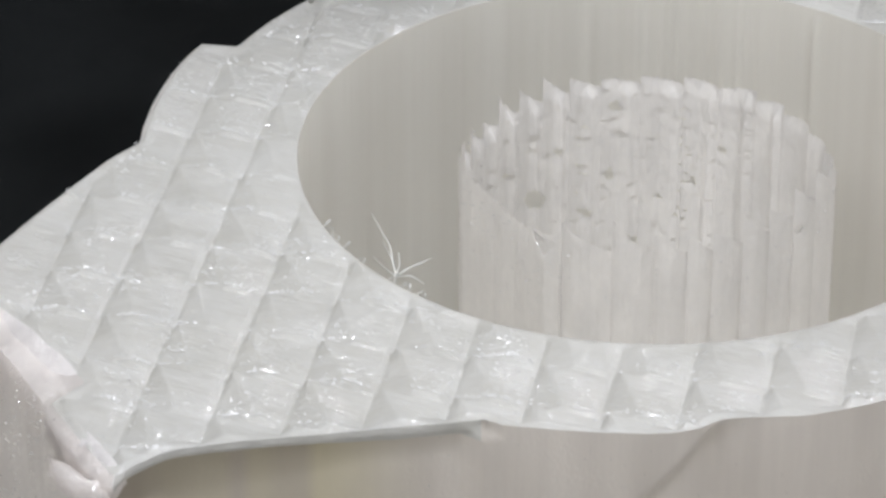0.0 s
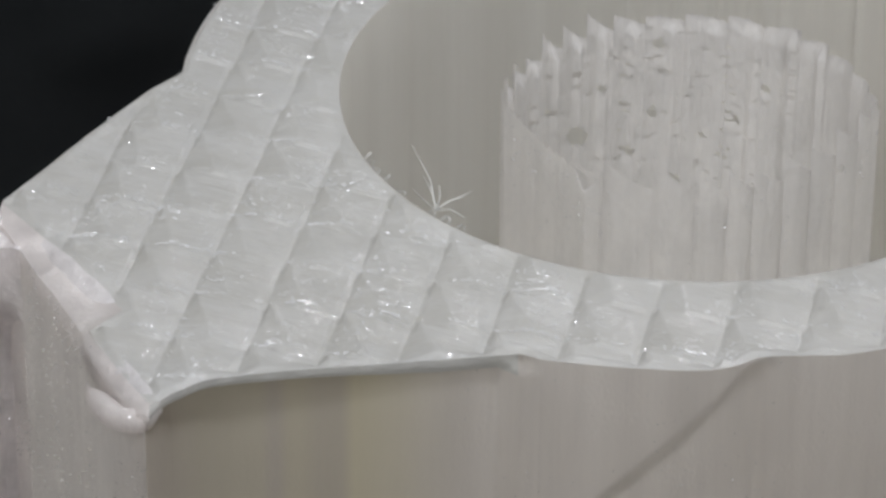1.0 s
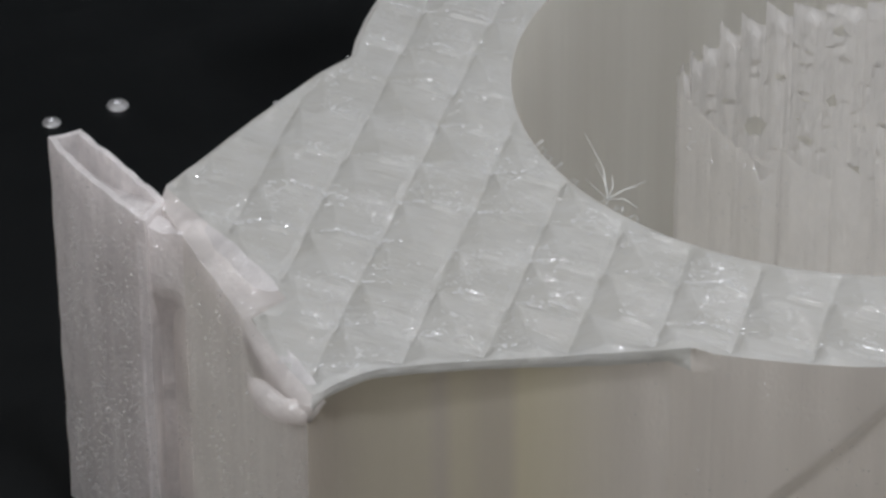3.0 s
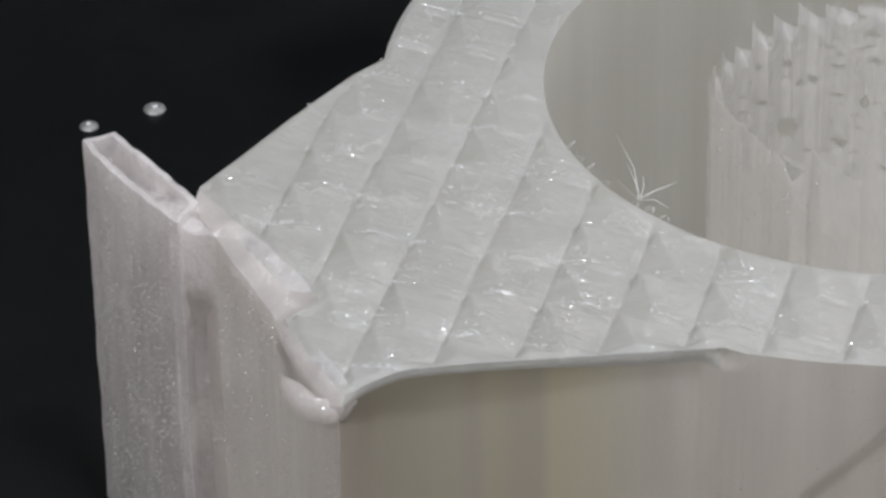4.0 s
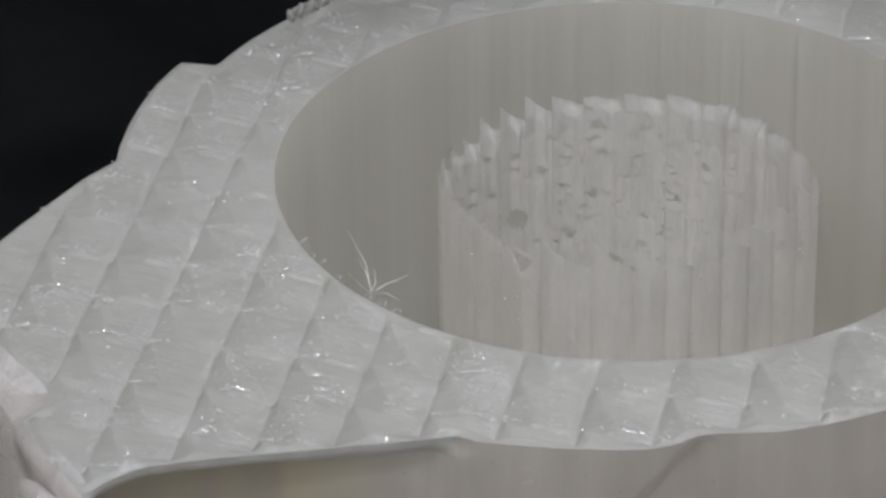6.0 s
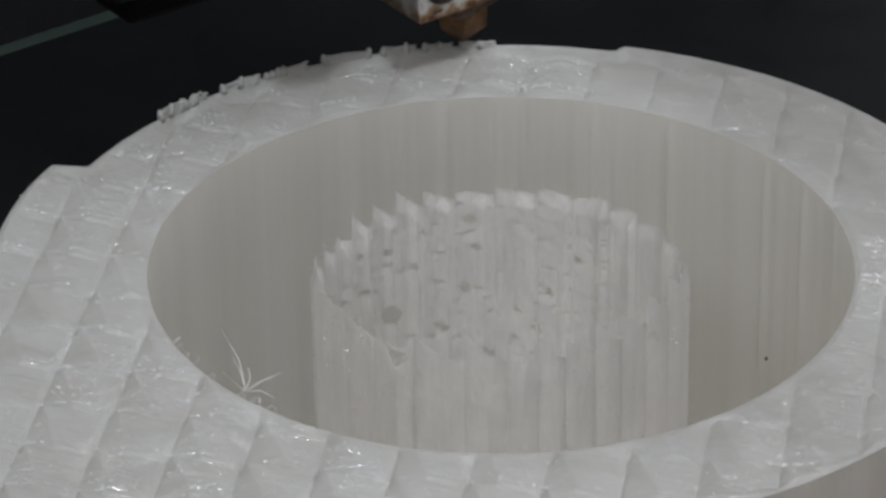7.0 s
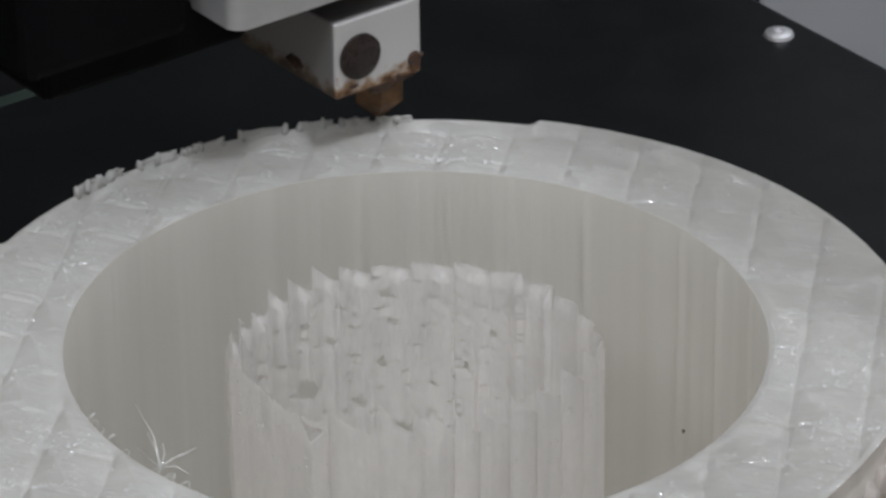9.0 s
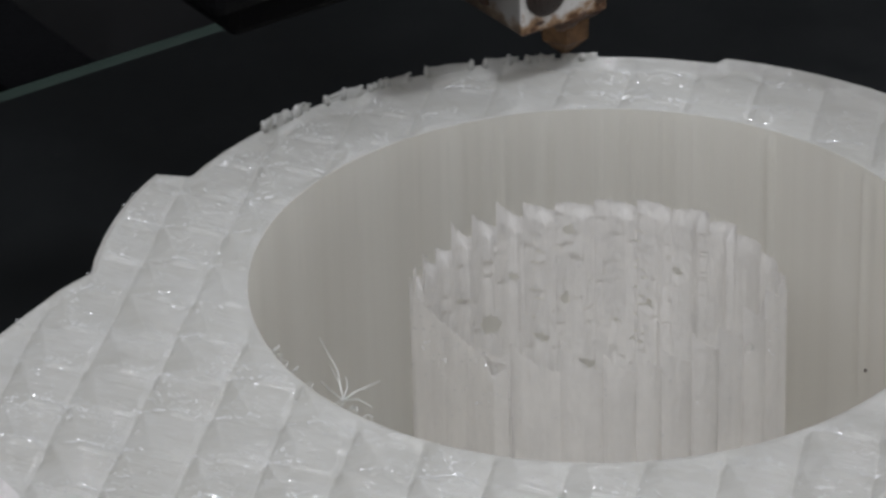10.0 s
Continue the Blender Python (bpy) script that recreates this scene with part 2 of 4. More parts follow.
def box(name, lo, hi, material, parent=None, bevel=0.3, label="", segments=2):
    """A bevelled box from corner to corner, in millimetres."""
    bm = bmesh.new()
    bmesh.ops.create_cube(bm, size=1.0)
    size = [b - a for a, b in zip(lo, hi)]
    mid = [(a + b) / 2 for a, b in zip(lo, hi)]
    for v in bm.verts:
        v.co = Vector([m + c * s for m, c, s in zip(mid, v.co, size)]) * 0.001
    if bevel:
        bmesh.ops.bevel(bm, geom=bm.edges[:], offset=bevel * 0.001, segments=segments, affect="EDGES", profile=0.5)
    me = bpy.data.meshes.new(name)
    bm.to_mesh(me)
    bm.free()
    me.materials.append(material)
    ob = new(name, me)
    ob.parent = parent
    return tagged(ob, label)


def turned(name, profile, material, parent=None, m=None, steps=40, label="", smooth=True):
    """A solid of revolution about z from (radius, z) in millimetres, moved by m (millimetres)."""
    verts, faces = [], []
    m = m or Matrix.Identity(4)
    n = len(profile)
    for k in range(steps):
        a = 2 * math.pi * k / steps
        verts += [tuple(m @ Vector((r * math.cos(a), r * math.sin(a), z))) for r, z in profile]
    for k in range(steps):
        j = (k + 1) % steps
        faces += [(k * n + i, j * n + i, j * n + i + 1, k * n + i + 1) for i in range(n - 1)]
    for end in (0, n - 1):
        faces.append(tuple(k * n + end for k in range(steps)))
    ob = part(name, verts, faces, material, parent, label)
    for p in ob.data.polygons:
        p.use_smooth = smooth and len(p.vertices) == 4
    if smooth:
        ob.data.set_sharp_from_angle(angle=radians(35))
    return ob


def tube(name, points, radii, material, parent=None, steps=8, label=""):
    """A tapered round thread along points, in millimetres."""
    verts, faces = [], []
    pts = [Vector(p) for p in points]
    for i, p in enumerate(pts):
        way = (pts[min(i + 1, len(pts) - 1)] - pts[max(i - 1, 0)]).normalized()
        side = way.orthogonal().normalized()
        up = way.cross(side)
        r = radii[i] if i < len(radii) else radii[-1]
        for k in range(steps):
            a = 2 * math.pi * k / steps
            verts.append(tuple(p + side * (r * math.cos(a)) + up * (r * math.sin(a))))
    for i in range(len(pts) - 1):
        for k in range(steps):
            j = (k + 1) % steps
            faces.append((i * steps + k, i * steps + j, (i + 1) * steps + j, (i + 1) * steps + k))
    faces += [tuple(range(steps)), tuple((len(pts) - 1) * steps + k for k in range(steps))]
    return part(name, verts, faces, material, parent, label, smooth=True)


def dense(points, step, closed=False):
    """Points along a broken line at even steps."""
    out = []
    pts = list(points) + ([points[0]] if closed else [])
    for a, b in zip(pts[:-1], pts[1:]):
        a, b = np.array(a, float), np.array(b, float)
        n = max(1, int(round(np.linalg.norm(b - a) / step)))
        out += [a + (b - a) * k / n for k in range(n)]
    if not closed:
        out.append(np.array(pts[-1], float))
    return np.array(out)


def smooth_line(points, per=8):
    """A Catmull-Rom curve through points."""
    p = [np.array(q, float) for q in points]
    p = [2 * p[0] - p[1], *p, 2 * p[-1] - p[-2]]
    out = []
    for i in range(1, len(p) - 2):
        for k in range(per):
            s = k / per
            out.append(0.5 * (2 * p[i] + (p[i + 1] - p[i - 1]) * s + (2 * p[i - 1] - 5 * p[i] + 4 * p[i + 1] - p[i + 2]) * s * s
                              + (3 * p[i] - p[i - 1] - 3 * p[i + 1] + p[i + 2]) * s ** 3))
    out.append(p[-2])
    return out


def arc(radius, a, b, n=60):
    return [(radius(math.radians(a + (b - a) * k / n)) * math.cos(math.radians(a + (b - a) * k / n)),
             radius(math.radians(a + (b - a) * k / n)) * math.sin(math.radians(a + (b - a) * k / n))) for k in range(n + 1)]


def step(lo, hi, x):
    s = np.clip((np.asarray(x, float) - lo) / (hi - lo), 0, 1)
    return s * s * (3 - 2 * s)


HEIGHT = 50.0  # of the print over the build plate
BORE_R = 40.0

# ---- setting: table, room, printer case ----
def room():
    floor_z, top_z, half = -1000.0, 1300.0, 1900.0
    s = 60.0
    box("floor", (-half, -half, floor_z - s), (half, half, floor_z), WOOD, bevel=0)
    box("ceiling", (-half, -half, top_z), (half, half, top_z + s), PAINT, bevel=0)
    for name, lo, hi in (("wall_north", (-half, half, floor_z), (half, half + s, top_z)), ("wall_south", (-half, -half - s, floor_z), (half, -half, top_z)),
                         ("wall_east", (half, -half, floor_z), (half + s, half, top_z)), ("wall_west", (-half - s, -half, floor_z), (-half, half, top_z))):
        box(name, lo, hi, PAINT, bevel=0)
    for name in ("floor", "ceiling", "wall_north", "wall_south", "wall_east", "wall_west"):
        tagged(bpy.data.objects[name], "plain painted room surface" if name != "floor" else "plain brown laminate floor", name.split("_")[0], "", "structure")


room()
CASE = pose(0, 0, 0, 0, 0, 36)  # the printer's own axes

table = thing("table", CASE, "plain brown laminate table under the printer", "table")
box("tabletop", (-420, -420, -260), (420, 420, -230), WOOD, table, 2)
for sx in (-390, 390):
    for sy in (-390, 390):
        box("leg", (sx - 22, sy - 22, -1000), (sx + 22, sy + 22, -260), BLACK, table, 2)

case = thing("printer_case", CASE, "black printer case with a pale grey side panel", "printer")
box("base_panel", (-250, -250, -229.5), (300, 290, -200), DARK_PANEL, case, 2)
box("rear_panel", (-250, 260, -200), (280, 268, 120), DARK_PANEL, case, 1)
box("side_panel", (281, -60, -200), (289, 268, 160), PANEL, case, 1, "pale bluish grey side panel")
for k, y in enumerate((30, 140)):
    box("side_rib", (276, y, -200), (280.8, y + 5, 160), PANEL, case, 0.8)

bed = thing("build_plate", CASE, "black glass-topped build plate with zinc screws", "build plate")
box("glass_plate", (-144, -137, -HEIGHT - 4), (156, 163, -HEIGHT), PLATE, bed, 0.8, segments=3)
box("glass_edge", (-144, 163.1, -HEIGHT - 4.2), (156, 166.5, -HEIGHT - 0.6), GLASS_EDGE, bed, 0.5, "pale green glass edge")
box("heater_plate", (-148, -141, -HEIGHT - 10), (158, 170, -HEIGHT - 4.3), BLACK, bed, 1.5)
for x in (-30, 30):
    box("support_arm", (x - 8, -130, -HEIGHT - 22), (x + 8, 262, -HEIGHT - 10.2), BLACK, bed, 1)
for x, y, size in ((150.3, 108.7, 1.5), (-36.7, 114.4, 0.95), (-46.1, 115.1, 0.8)):
    turned("plate_screw", [(0.2, 0.2), (0.5 * size, 0.2), (0.55 * size, 0.6 * size), (1.0 * size, 0.55 * size), (1.45 * size, 0.35 * size), (1.6 * size, 0.0)], SCREW, bed, Matrix.Translation((x, y, -HEIGHT)), 24, "shiny zinc screw head")

# ---- ceiling lamp housings, unseen; the second one and the spot are added for fill ----
for lx, ly, lz in (LAMP_AT, SECOND_AT):
    lamp = thing("unseen_lamp", None, "unseen white lamp housing at the ceiling", "lamp", "ceiling lamps")
    box("housing", (lx * 1000 - 470, ly * 1000 - 370, 1230), (lx * 1000 + 470, ly * 1000 + 370, 1299), PAINT, lamp, 6)

spot = thing("fill_spot", None, "unseen white spot housing, added for fill", "lamp")
turned("housing", [(1, 1299), (90, 1299), (130, 1262), (150, 1235), (140, 1235), (120, 1258), (1, 1262)], PAINT, spot, Matrix.Translation((SPOT_AT[0] * 1000, SPOT_AT[1] * 1000, 0)), 32)

# ---- the print ----
def outer_radius(a):
    return 55.2 + 1.8 * max(0.0, math.cos(a)) ** 2


def rim_radius(a):
    """The rim of the top, which sits back from the wall over a short ledge."""
    d = math.degrees(a)
    return outer_radius(a) - 2.0 * float(step(-1.0, -6.5, d) * step(-21.0, -16.0, d)) - 0.7 * float(step(-16.0, -20.0, d) * step(-46.0, -30.0, d))


def plan():
    """The outer edge of the top, anticlockwise, and for each point where the wall below it stands."""
    ring, ring_low = arc(rim_radius, -74, 73, 150), arc(outer_radius, -74, 73, 150)
    back = arc(lambda a: 53.7, 73.6, 154, 90)
    lobe = arc(lambda a: 58.1 - 1.6 * max(0.0, (math.pi - a) / 0.43 - 0.62) ** 2, 155.2, 178.6, 30)
    shoulder = smooth_line([(-58.2, 0.8), (-61.3, -3.0), (-66.7, -12.0), (-71.8, -21.4), (-75.1, -27.4)], 6)
    end_top = [(-75.1, -28.0), (-70, -34.4), (-64.2, -42.4), (-59.8, -48.4), (-63.0, -52.4), (-62.2, -54.2), (-59.6, -58.9), (-55.5, -65.4)]
    end_low = [(-75.6, -30.0), (-71.3, -38.0), (-67.8, -44.4), (-64.6, -50.2), (-64.0, -51.6), (-62.8, -54.0), (-60.2, -58.9), (-56.0, -66.2)]
    front = smooth_line([(-54.6, -65.0), (-53.0, -63.2), (-49.7, -60.8), (-44, -59.3), (-36, -57.8), (-26.5, -56.1), (-17.8, -54.5)], 6)
    nose = smooth_line([(-16.0, -55.5), (-9.6, -56.4), (-1.0, -56.8), (3.6, -56.0), (7.1, -54.0), (12.3, -53.4)], 6)
    top, low, kind = [], [], []

    def run(points, lower, code):
        a = dense(points, 0.45)
        seg = np.r_[0, np.cumsum(np.linalg.norm(np.diff(np.array(points, float), axis=0), axis=1))]
        d = np.r_[0, np.cumsum(np.linalg.norm(np.diff(a, axis=0), axis=1))]
        q = np.stack([np.interp(d, seg, np.array(lower, float)[:, i]) for i in (0, 1)], 1)
        top.extend(a), low.extend(q), kind.extend([code] * len(a))

    for line, lower in ((ring, ring_low), (back, back), (lobe, lobe), (shoulder, shoulder)):
        run(line, lower, 0)
    run(end_top, end_low, 1)
    recess = [(x + 0.6 * w, y + 4.0 * w - 1.05 * float(step(-20.6, -17.9, x))) for (x, y), w in zip(front, np.maximum(np.linspace(1, 0, len(front)) ** 0.7, 0.32 * step(1.0, 0.95, np.linspace(0, 1, len(front)))))]
    run(front, recess, 2)
    run(nose, nose, 3)
    return np.array(top), np.array(low), np.array(kind)


EDGE, FOOT, KIND = plan()


def inside(p, poly):
    x, y = p[:, 0], p[:, 1]
    hit = np.zeros(len(p), bool)
    a, b = poly, np.roll(poly, -1, 0)
    for (ax, ay), (bx, by) in zip(a, b):
        if ay != by:
            hit ^= ((ay > y) != (by > y)) & (x < (bx - ax) * (y - ay) / (by - ay) + ax)
    return hit


def nearest(p, poly):
    """The nearest point of the outline, for each of p."""
    a, b = poly, np.roll(poly, -1, 0)
    best, place = np.full(len(p), 1e9), p.copy()
    for s, e in zip(a, b):
        w = e - s
        k = np.clip(((p - s) @ w) / (w @ w + 1e-12), 0, 1)[:, None]
        q = s + k * w
        d = ((p - q) ** 2).sum(1)
        better = d < best
        best[better], place[better] = d[better], q[better]
    return place, np.sqrt(best)


CELL, U0, V0, TILT = 8.0, 3.6, 2.2, radians(10)


def relief(x, y, rim):
    """Height of the top: a skin laid over the cells of the infill grid."""
    u, v = x * math.cos(TILT) - y * math.sin(TILT), x * math.sin(TILT) + y * math.cos(TILT)
    iu, iv = np.floor((u - U0) / CELL), np.floor((v - V0) / CELL)
    fu, fv = (u - U0) / CELL - iu, (v - V0) / CELL - iv
    wild = np.modf(np.abs(np.sin(iu * 12.9898 + iv * 78.233) * 43758.5453))[0]
    other = np.modf(np.abs(np.sin(iu * 39.346 + iv * 11.135) * 24634.6345))[0]
    # the wing and the front sag most; the ring's far side is laid flatter
    slack = 0.55 + 0.45 * step(32.0, -22.0, x + 0.7 * y)
    # every cell climbs from its seam in a ramp, broad at its front and narrow at its back, and sinks again to the next seam
    wide = (0.38 + 0.20 * wild) * (1 - fv) ** 0.9 + 0.075
    deep = (0.8 + 0.4 * wild) * slack
    z = deep * (np.minimum(fu / wide, 1) - np.clip((fu - wide) / (1 - wide), 0, 1) ** 1.3 - 0.75)
    z -= 0.22 * np.clip(1 - np.minimum(fu, 1 - fu) / 0.04, 0, 1)
    z -= (0.03 + 0.10 * other) * np.clip(1 - fv / 0.22, 0, 1)
    z -= 0.07 * step(0.90, 1.0, fv) * (0.5 + wild)
    z -= 0.08 * np.sin(np.pi * fu) * np.sin(np.pi * fv)
    z += 0.15 * (other - 0.5) * fu + 0.12 * (wild - 0.5) * fv
    z += 0.012 * np.sin(v * 2 * np.pi / 0.7 + 0.7 * np.sin(u * 0.3 + 6 * wild)) * (0.4 + wild)
    z += 0.025 * np.sin(u * 2.1 + 3 * wild) * np.sin(v * 1.7 + 5 * wild)
    # the outermost strand of the ring has slumped a little where it was laid last
    z -= 0.5 * step(3.6, 1.6, rim) * np.clip(1.05 - fv, 0, 1) * step(10, 34, y)
    z -= 0.8 * step(14.0, 0.0, rim) * step(22, 46, y)
    return z


def top_surface():
    pitch = 0.32
    cu, cv = math.cos(TILT), math.sin(TILT)
    us = np.arange(-100, 76, pitch) + U0 % pitch
    vs = np.arange(-84, 66, pitch) + V0 % pitch
    gu, gv = np.meshgrid(us, vs, indexing="ij")
    x, y = gu * cu + gv * cv, -gu * cv + gv * cu
    p = np.stack([x.ravel(), y.ravel()], 1)
    r = np.hypot(p[:, 0], p[:, 1])
    ok = inside(p, EDGE[::3]) & (r > BORE_R)
    shape = gu.shape
    okg = ok.reshape(shape)
    cell = okg[:-1, :-1] | okg[1:, :-1] | okg[:-1, 1:] | okg[1:, 1:]
    used = np.zeros(shape, bool)
    for a in (slice(None, -1), slice(1, None)):
        for b in (slice(None, -1), slice(1, None)):
            used[a, b] |= cell
    ids = np.full(shape, -1)
    ids[used] = np.arange(used.sum())
    flat = used.ravel()
    q, rq, okq = p[flat].copy(), r[flat], ok[flat]
    inner = rq <= BORE_R
    q[inner] *= (BORE_R / np.maximum(rq[inner], 1e-6))[:, None]
    near, gap = nearest(q, EDGE)
    out = ~okq & ~inner
    q[out] = near[out]
    gap[out] = 0
    z = relief(q[:, 0], q[:, 1], gap)
    hem = np.minimum(gap, np.hypot(q[:, 0], q[:, 1]) - BORE_R)
    z *= 0.35 + 0.65 * step(0.0, 1.4, hem)
    k = step(0.0, 0.7, hem)
    z = -0.25 * (1 - k) + (z + 0.10 * step(1.6, 0.6, gap)) * k
    ia, ib = np.nonzero(cell)
    faces = np.stack([ids[ia, ib], ids[ia + 1, ib], ids[ia + 1, ib + 1], ids[ia, ib + 1]], 1)
    return np.c_[q, z].tolist(), faces.tolist()


printed = thing("printed_part", None, "half-finished translucent white printed ring with a pointed wing", "3d print")
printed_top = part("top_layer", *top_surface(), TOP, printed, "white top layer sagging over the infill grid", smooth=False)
printed_top.data.shade_smooth()
printed_top.data.set_sharp_from_angle(angle=radians(32))


def outer_wall():
    levels = [-0.25, -0.6, -1.0, -1.4, -1.8, -2.2, -2.6] + [-3.0 - 0.4 * k for k in range(52)] + [-24.0 - k for k in range(int(HEIGHT) - 23)]
    n = len(EDGE)
    way = np.roll(FOOT, -1, 0) - np.roll(FOOT, 1, 0)
    inward = np.stack([-way[:, 1], way[:, 0]], 1) / (np.linalg.norm(way, axis=1)[:, None] + 1e-9)
    verts = []
    for z in levels:
        b = np.zeros(n)
        b[KIND == 0] = step(-2.2, -3.6, z)
        b[KIND == 1] = step(-0.3, -0.9, z)
        b[KIND == 2] = step(-1.2, -2.4, z)
        p = EDGE + (FOOT - EDGE) * b[:, None]
        cut = step(-1.3, 1.3, p[:, 0] - (7.1 + 0.93 * z)) * step(9, 6.5, p[:, 0]) * (p[:, 1] < -40) * (KIND == 3)
        p = p + inward * (1.35 * cut * step(0, -2.0, z))[:, None]
        run = np.hypot(p[:, 0] + 75.6, p[:, 1] + 30.0)
        curl = -9.6 + (run - 23.0) * 0.41
        ear = step(curl - 0.5, curl + 0.9, z) * step(22.5, 30.0, run) * step(0.0, -1.6, z) * (KIND == 1)
        p = p - inward * (0.7 * ear)[:, None]
        bulge = np.array([noise.noise(Vector((x * 0.35, y * 0.35, z * 0.03))) for x, y in p])
        p = p + inward * (0.13 * bulge)[:, None]
        verts += np.c_[p, np.full(n, z)].tolist()
    thin, solid, lip, ends = [], [], [], []
    for k in range(len(levels) - 1):
        for i in range(n):
            quad = (k * n + i, k * n + (i + 1) % n, (k + 1) * n + (i + 1) % n, (k + 1) * n + i)
            front = KIND[i] == 2 or KIND[(i + 1) % n] == 2
            tail = KIND[i] == 1 or KIND[(i + 1) % n] == 1
            (thin if front and levels[k] < -2.4 else lip if front and EDGE[i][0] < -18.6 else ends if tail else solid).append(quad)
    return verts, solid, thin, lip, ends


def compact(verts, faces):
    used = sorted({i for f in faces for i in f})
    where = {i: k for k, i in enumerate(used)}
    return [verts[i] for i in used], [tuple(where[i] for i in f) for f in faces]


SKIN, SOLID_WALL, THIN_WALL, LIP, ENDS = outer_wall()
part("outer_wall", *compact(SKIN, SOLID_WALL), WALL, printed, "greyish white layered outer wall", smooth=True).data.set_sharp_from_angle(angle=radians(40))
part("wing_end", *compact(SKIN, ENDS), END, printed, "pinkish sparkling end wall of the wing", smooth=True).data.set_sharp_from_angle(angle=radians(40))
part("front_lip", *compact(SKIN, LIP), TOP, printed, "soft white lip over the recessed wall", smooth=True)
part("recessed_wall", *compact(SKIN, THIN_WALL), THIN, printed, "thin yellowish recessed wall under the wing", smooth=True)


def bore():
    steps = 720
    verts, faces = [], []
    levels = [-0.25, -0.7, -1.3] + [-2.0 - 2 * k for k in range(int(HEIGHT / 2))]
    for z in levels:
        for k in range(steps):
            a = 2 * math.pi * k / steps
            d = math.degrees(a)
            rib = 0.09 * noise.noise(Vector((d * 0.25, 0, z * 0.01))) + 0.07 * noise.noise(Vector((d * 0.9, 5, z * 0.01)))
            if 50 < d < 118 or d < 30:
                rib += 0.8 * max(0.0, noise.noise(Vector((d * 0.4, 9, z * 0.006))) - 0.08)
            if 54 < d < 96:
                rib += 0.9 * max(0.0, noise.noise(Vector((d * 0.9, 2, z * 0.004)))) * float(step(54, 60, d) * step(96, 86, d))
            if z > -31:
                rib += 0.45 * math.exp(-((d - 37.2) / 0.7) ** 2) + 0.25 * math.exp(-((d - 33.6) / 1.6) ** 2)
            rib *= float(step(-0.3, -2.5, z))
            r = BORE_R - rib
            verts.append((r * math.cos(a), r * math.sin(a), z))
    for j in range(len(levels) - 1):
        for k in range(steps):
            m = (k + 1) % steps
            faces.append((j * steps + k, j * steps + m, (j + 1) * steps + m, (j + 1) * steps + k))
    return verts, faces


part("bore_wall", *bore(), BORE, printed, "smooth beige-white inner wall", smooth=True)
# unseen white floor of the print, near-opaque to bounce light back up inside
part("bottom_layer", [(x, y, -HEIGHT + 1.0) for x, y in FOOT[::4]], [tuple(range(len(FOOT[::4])))], BASE, printed, "unseen white bottom layer, added to bounce light")
turned("base_layer", [(1, -HEIGHT + 1.5), (40.2, -HEIGHT + 1.5), (40.2, -HEIGHT), (1, -HEIGHT)], BASE, printed, steps=64)


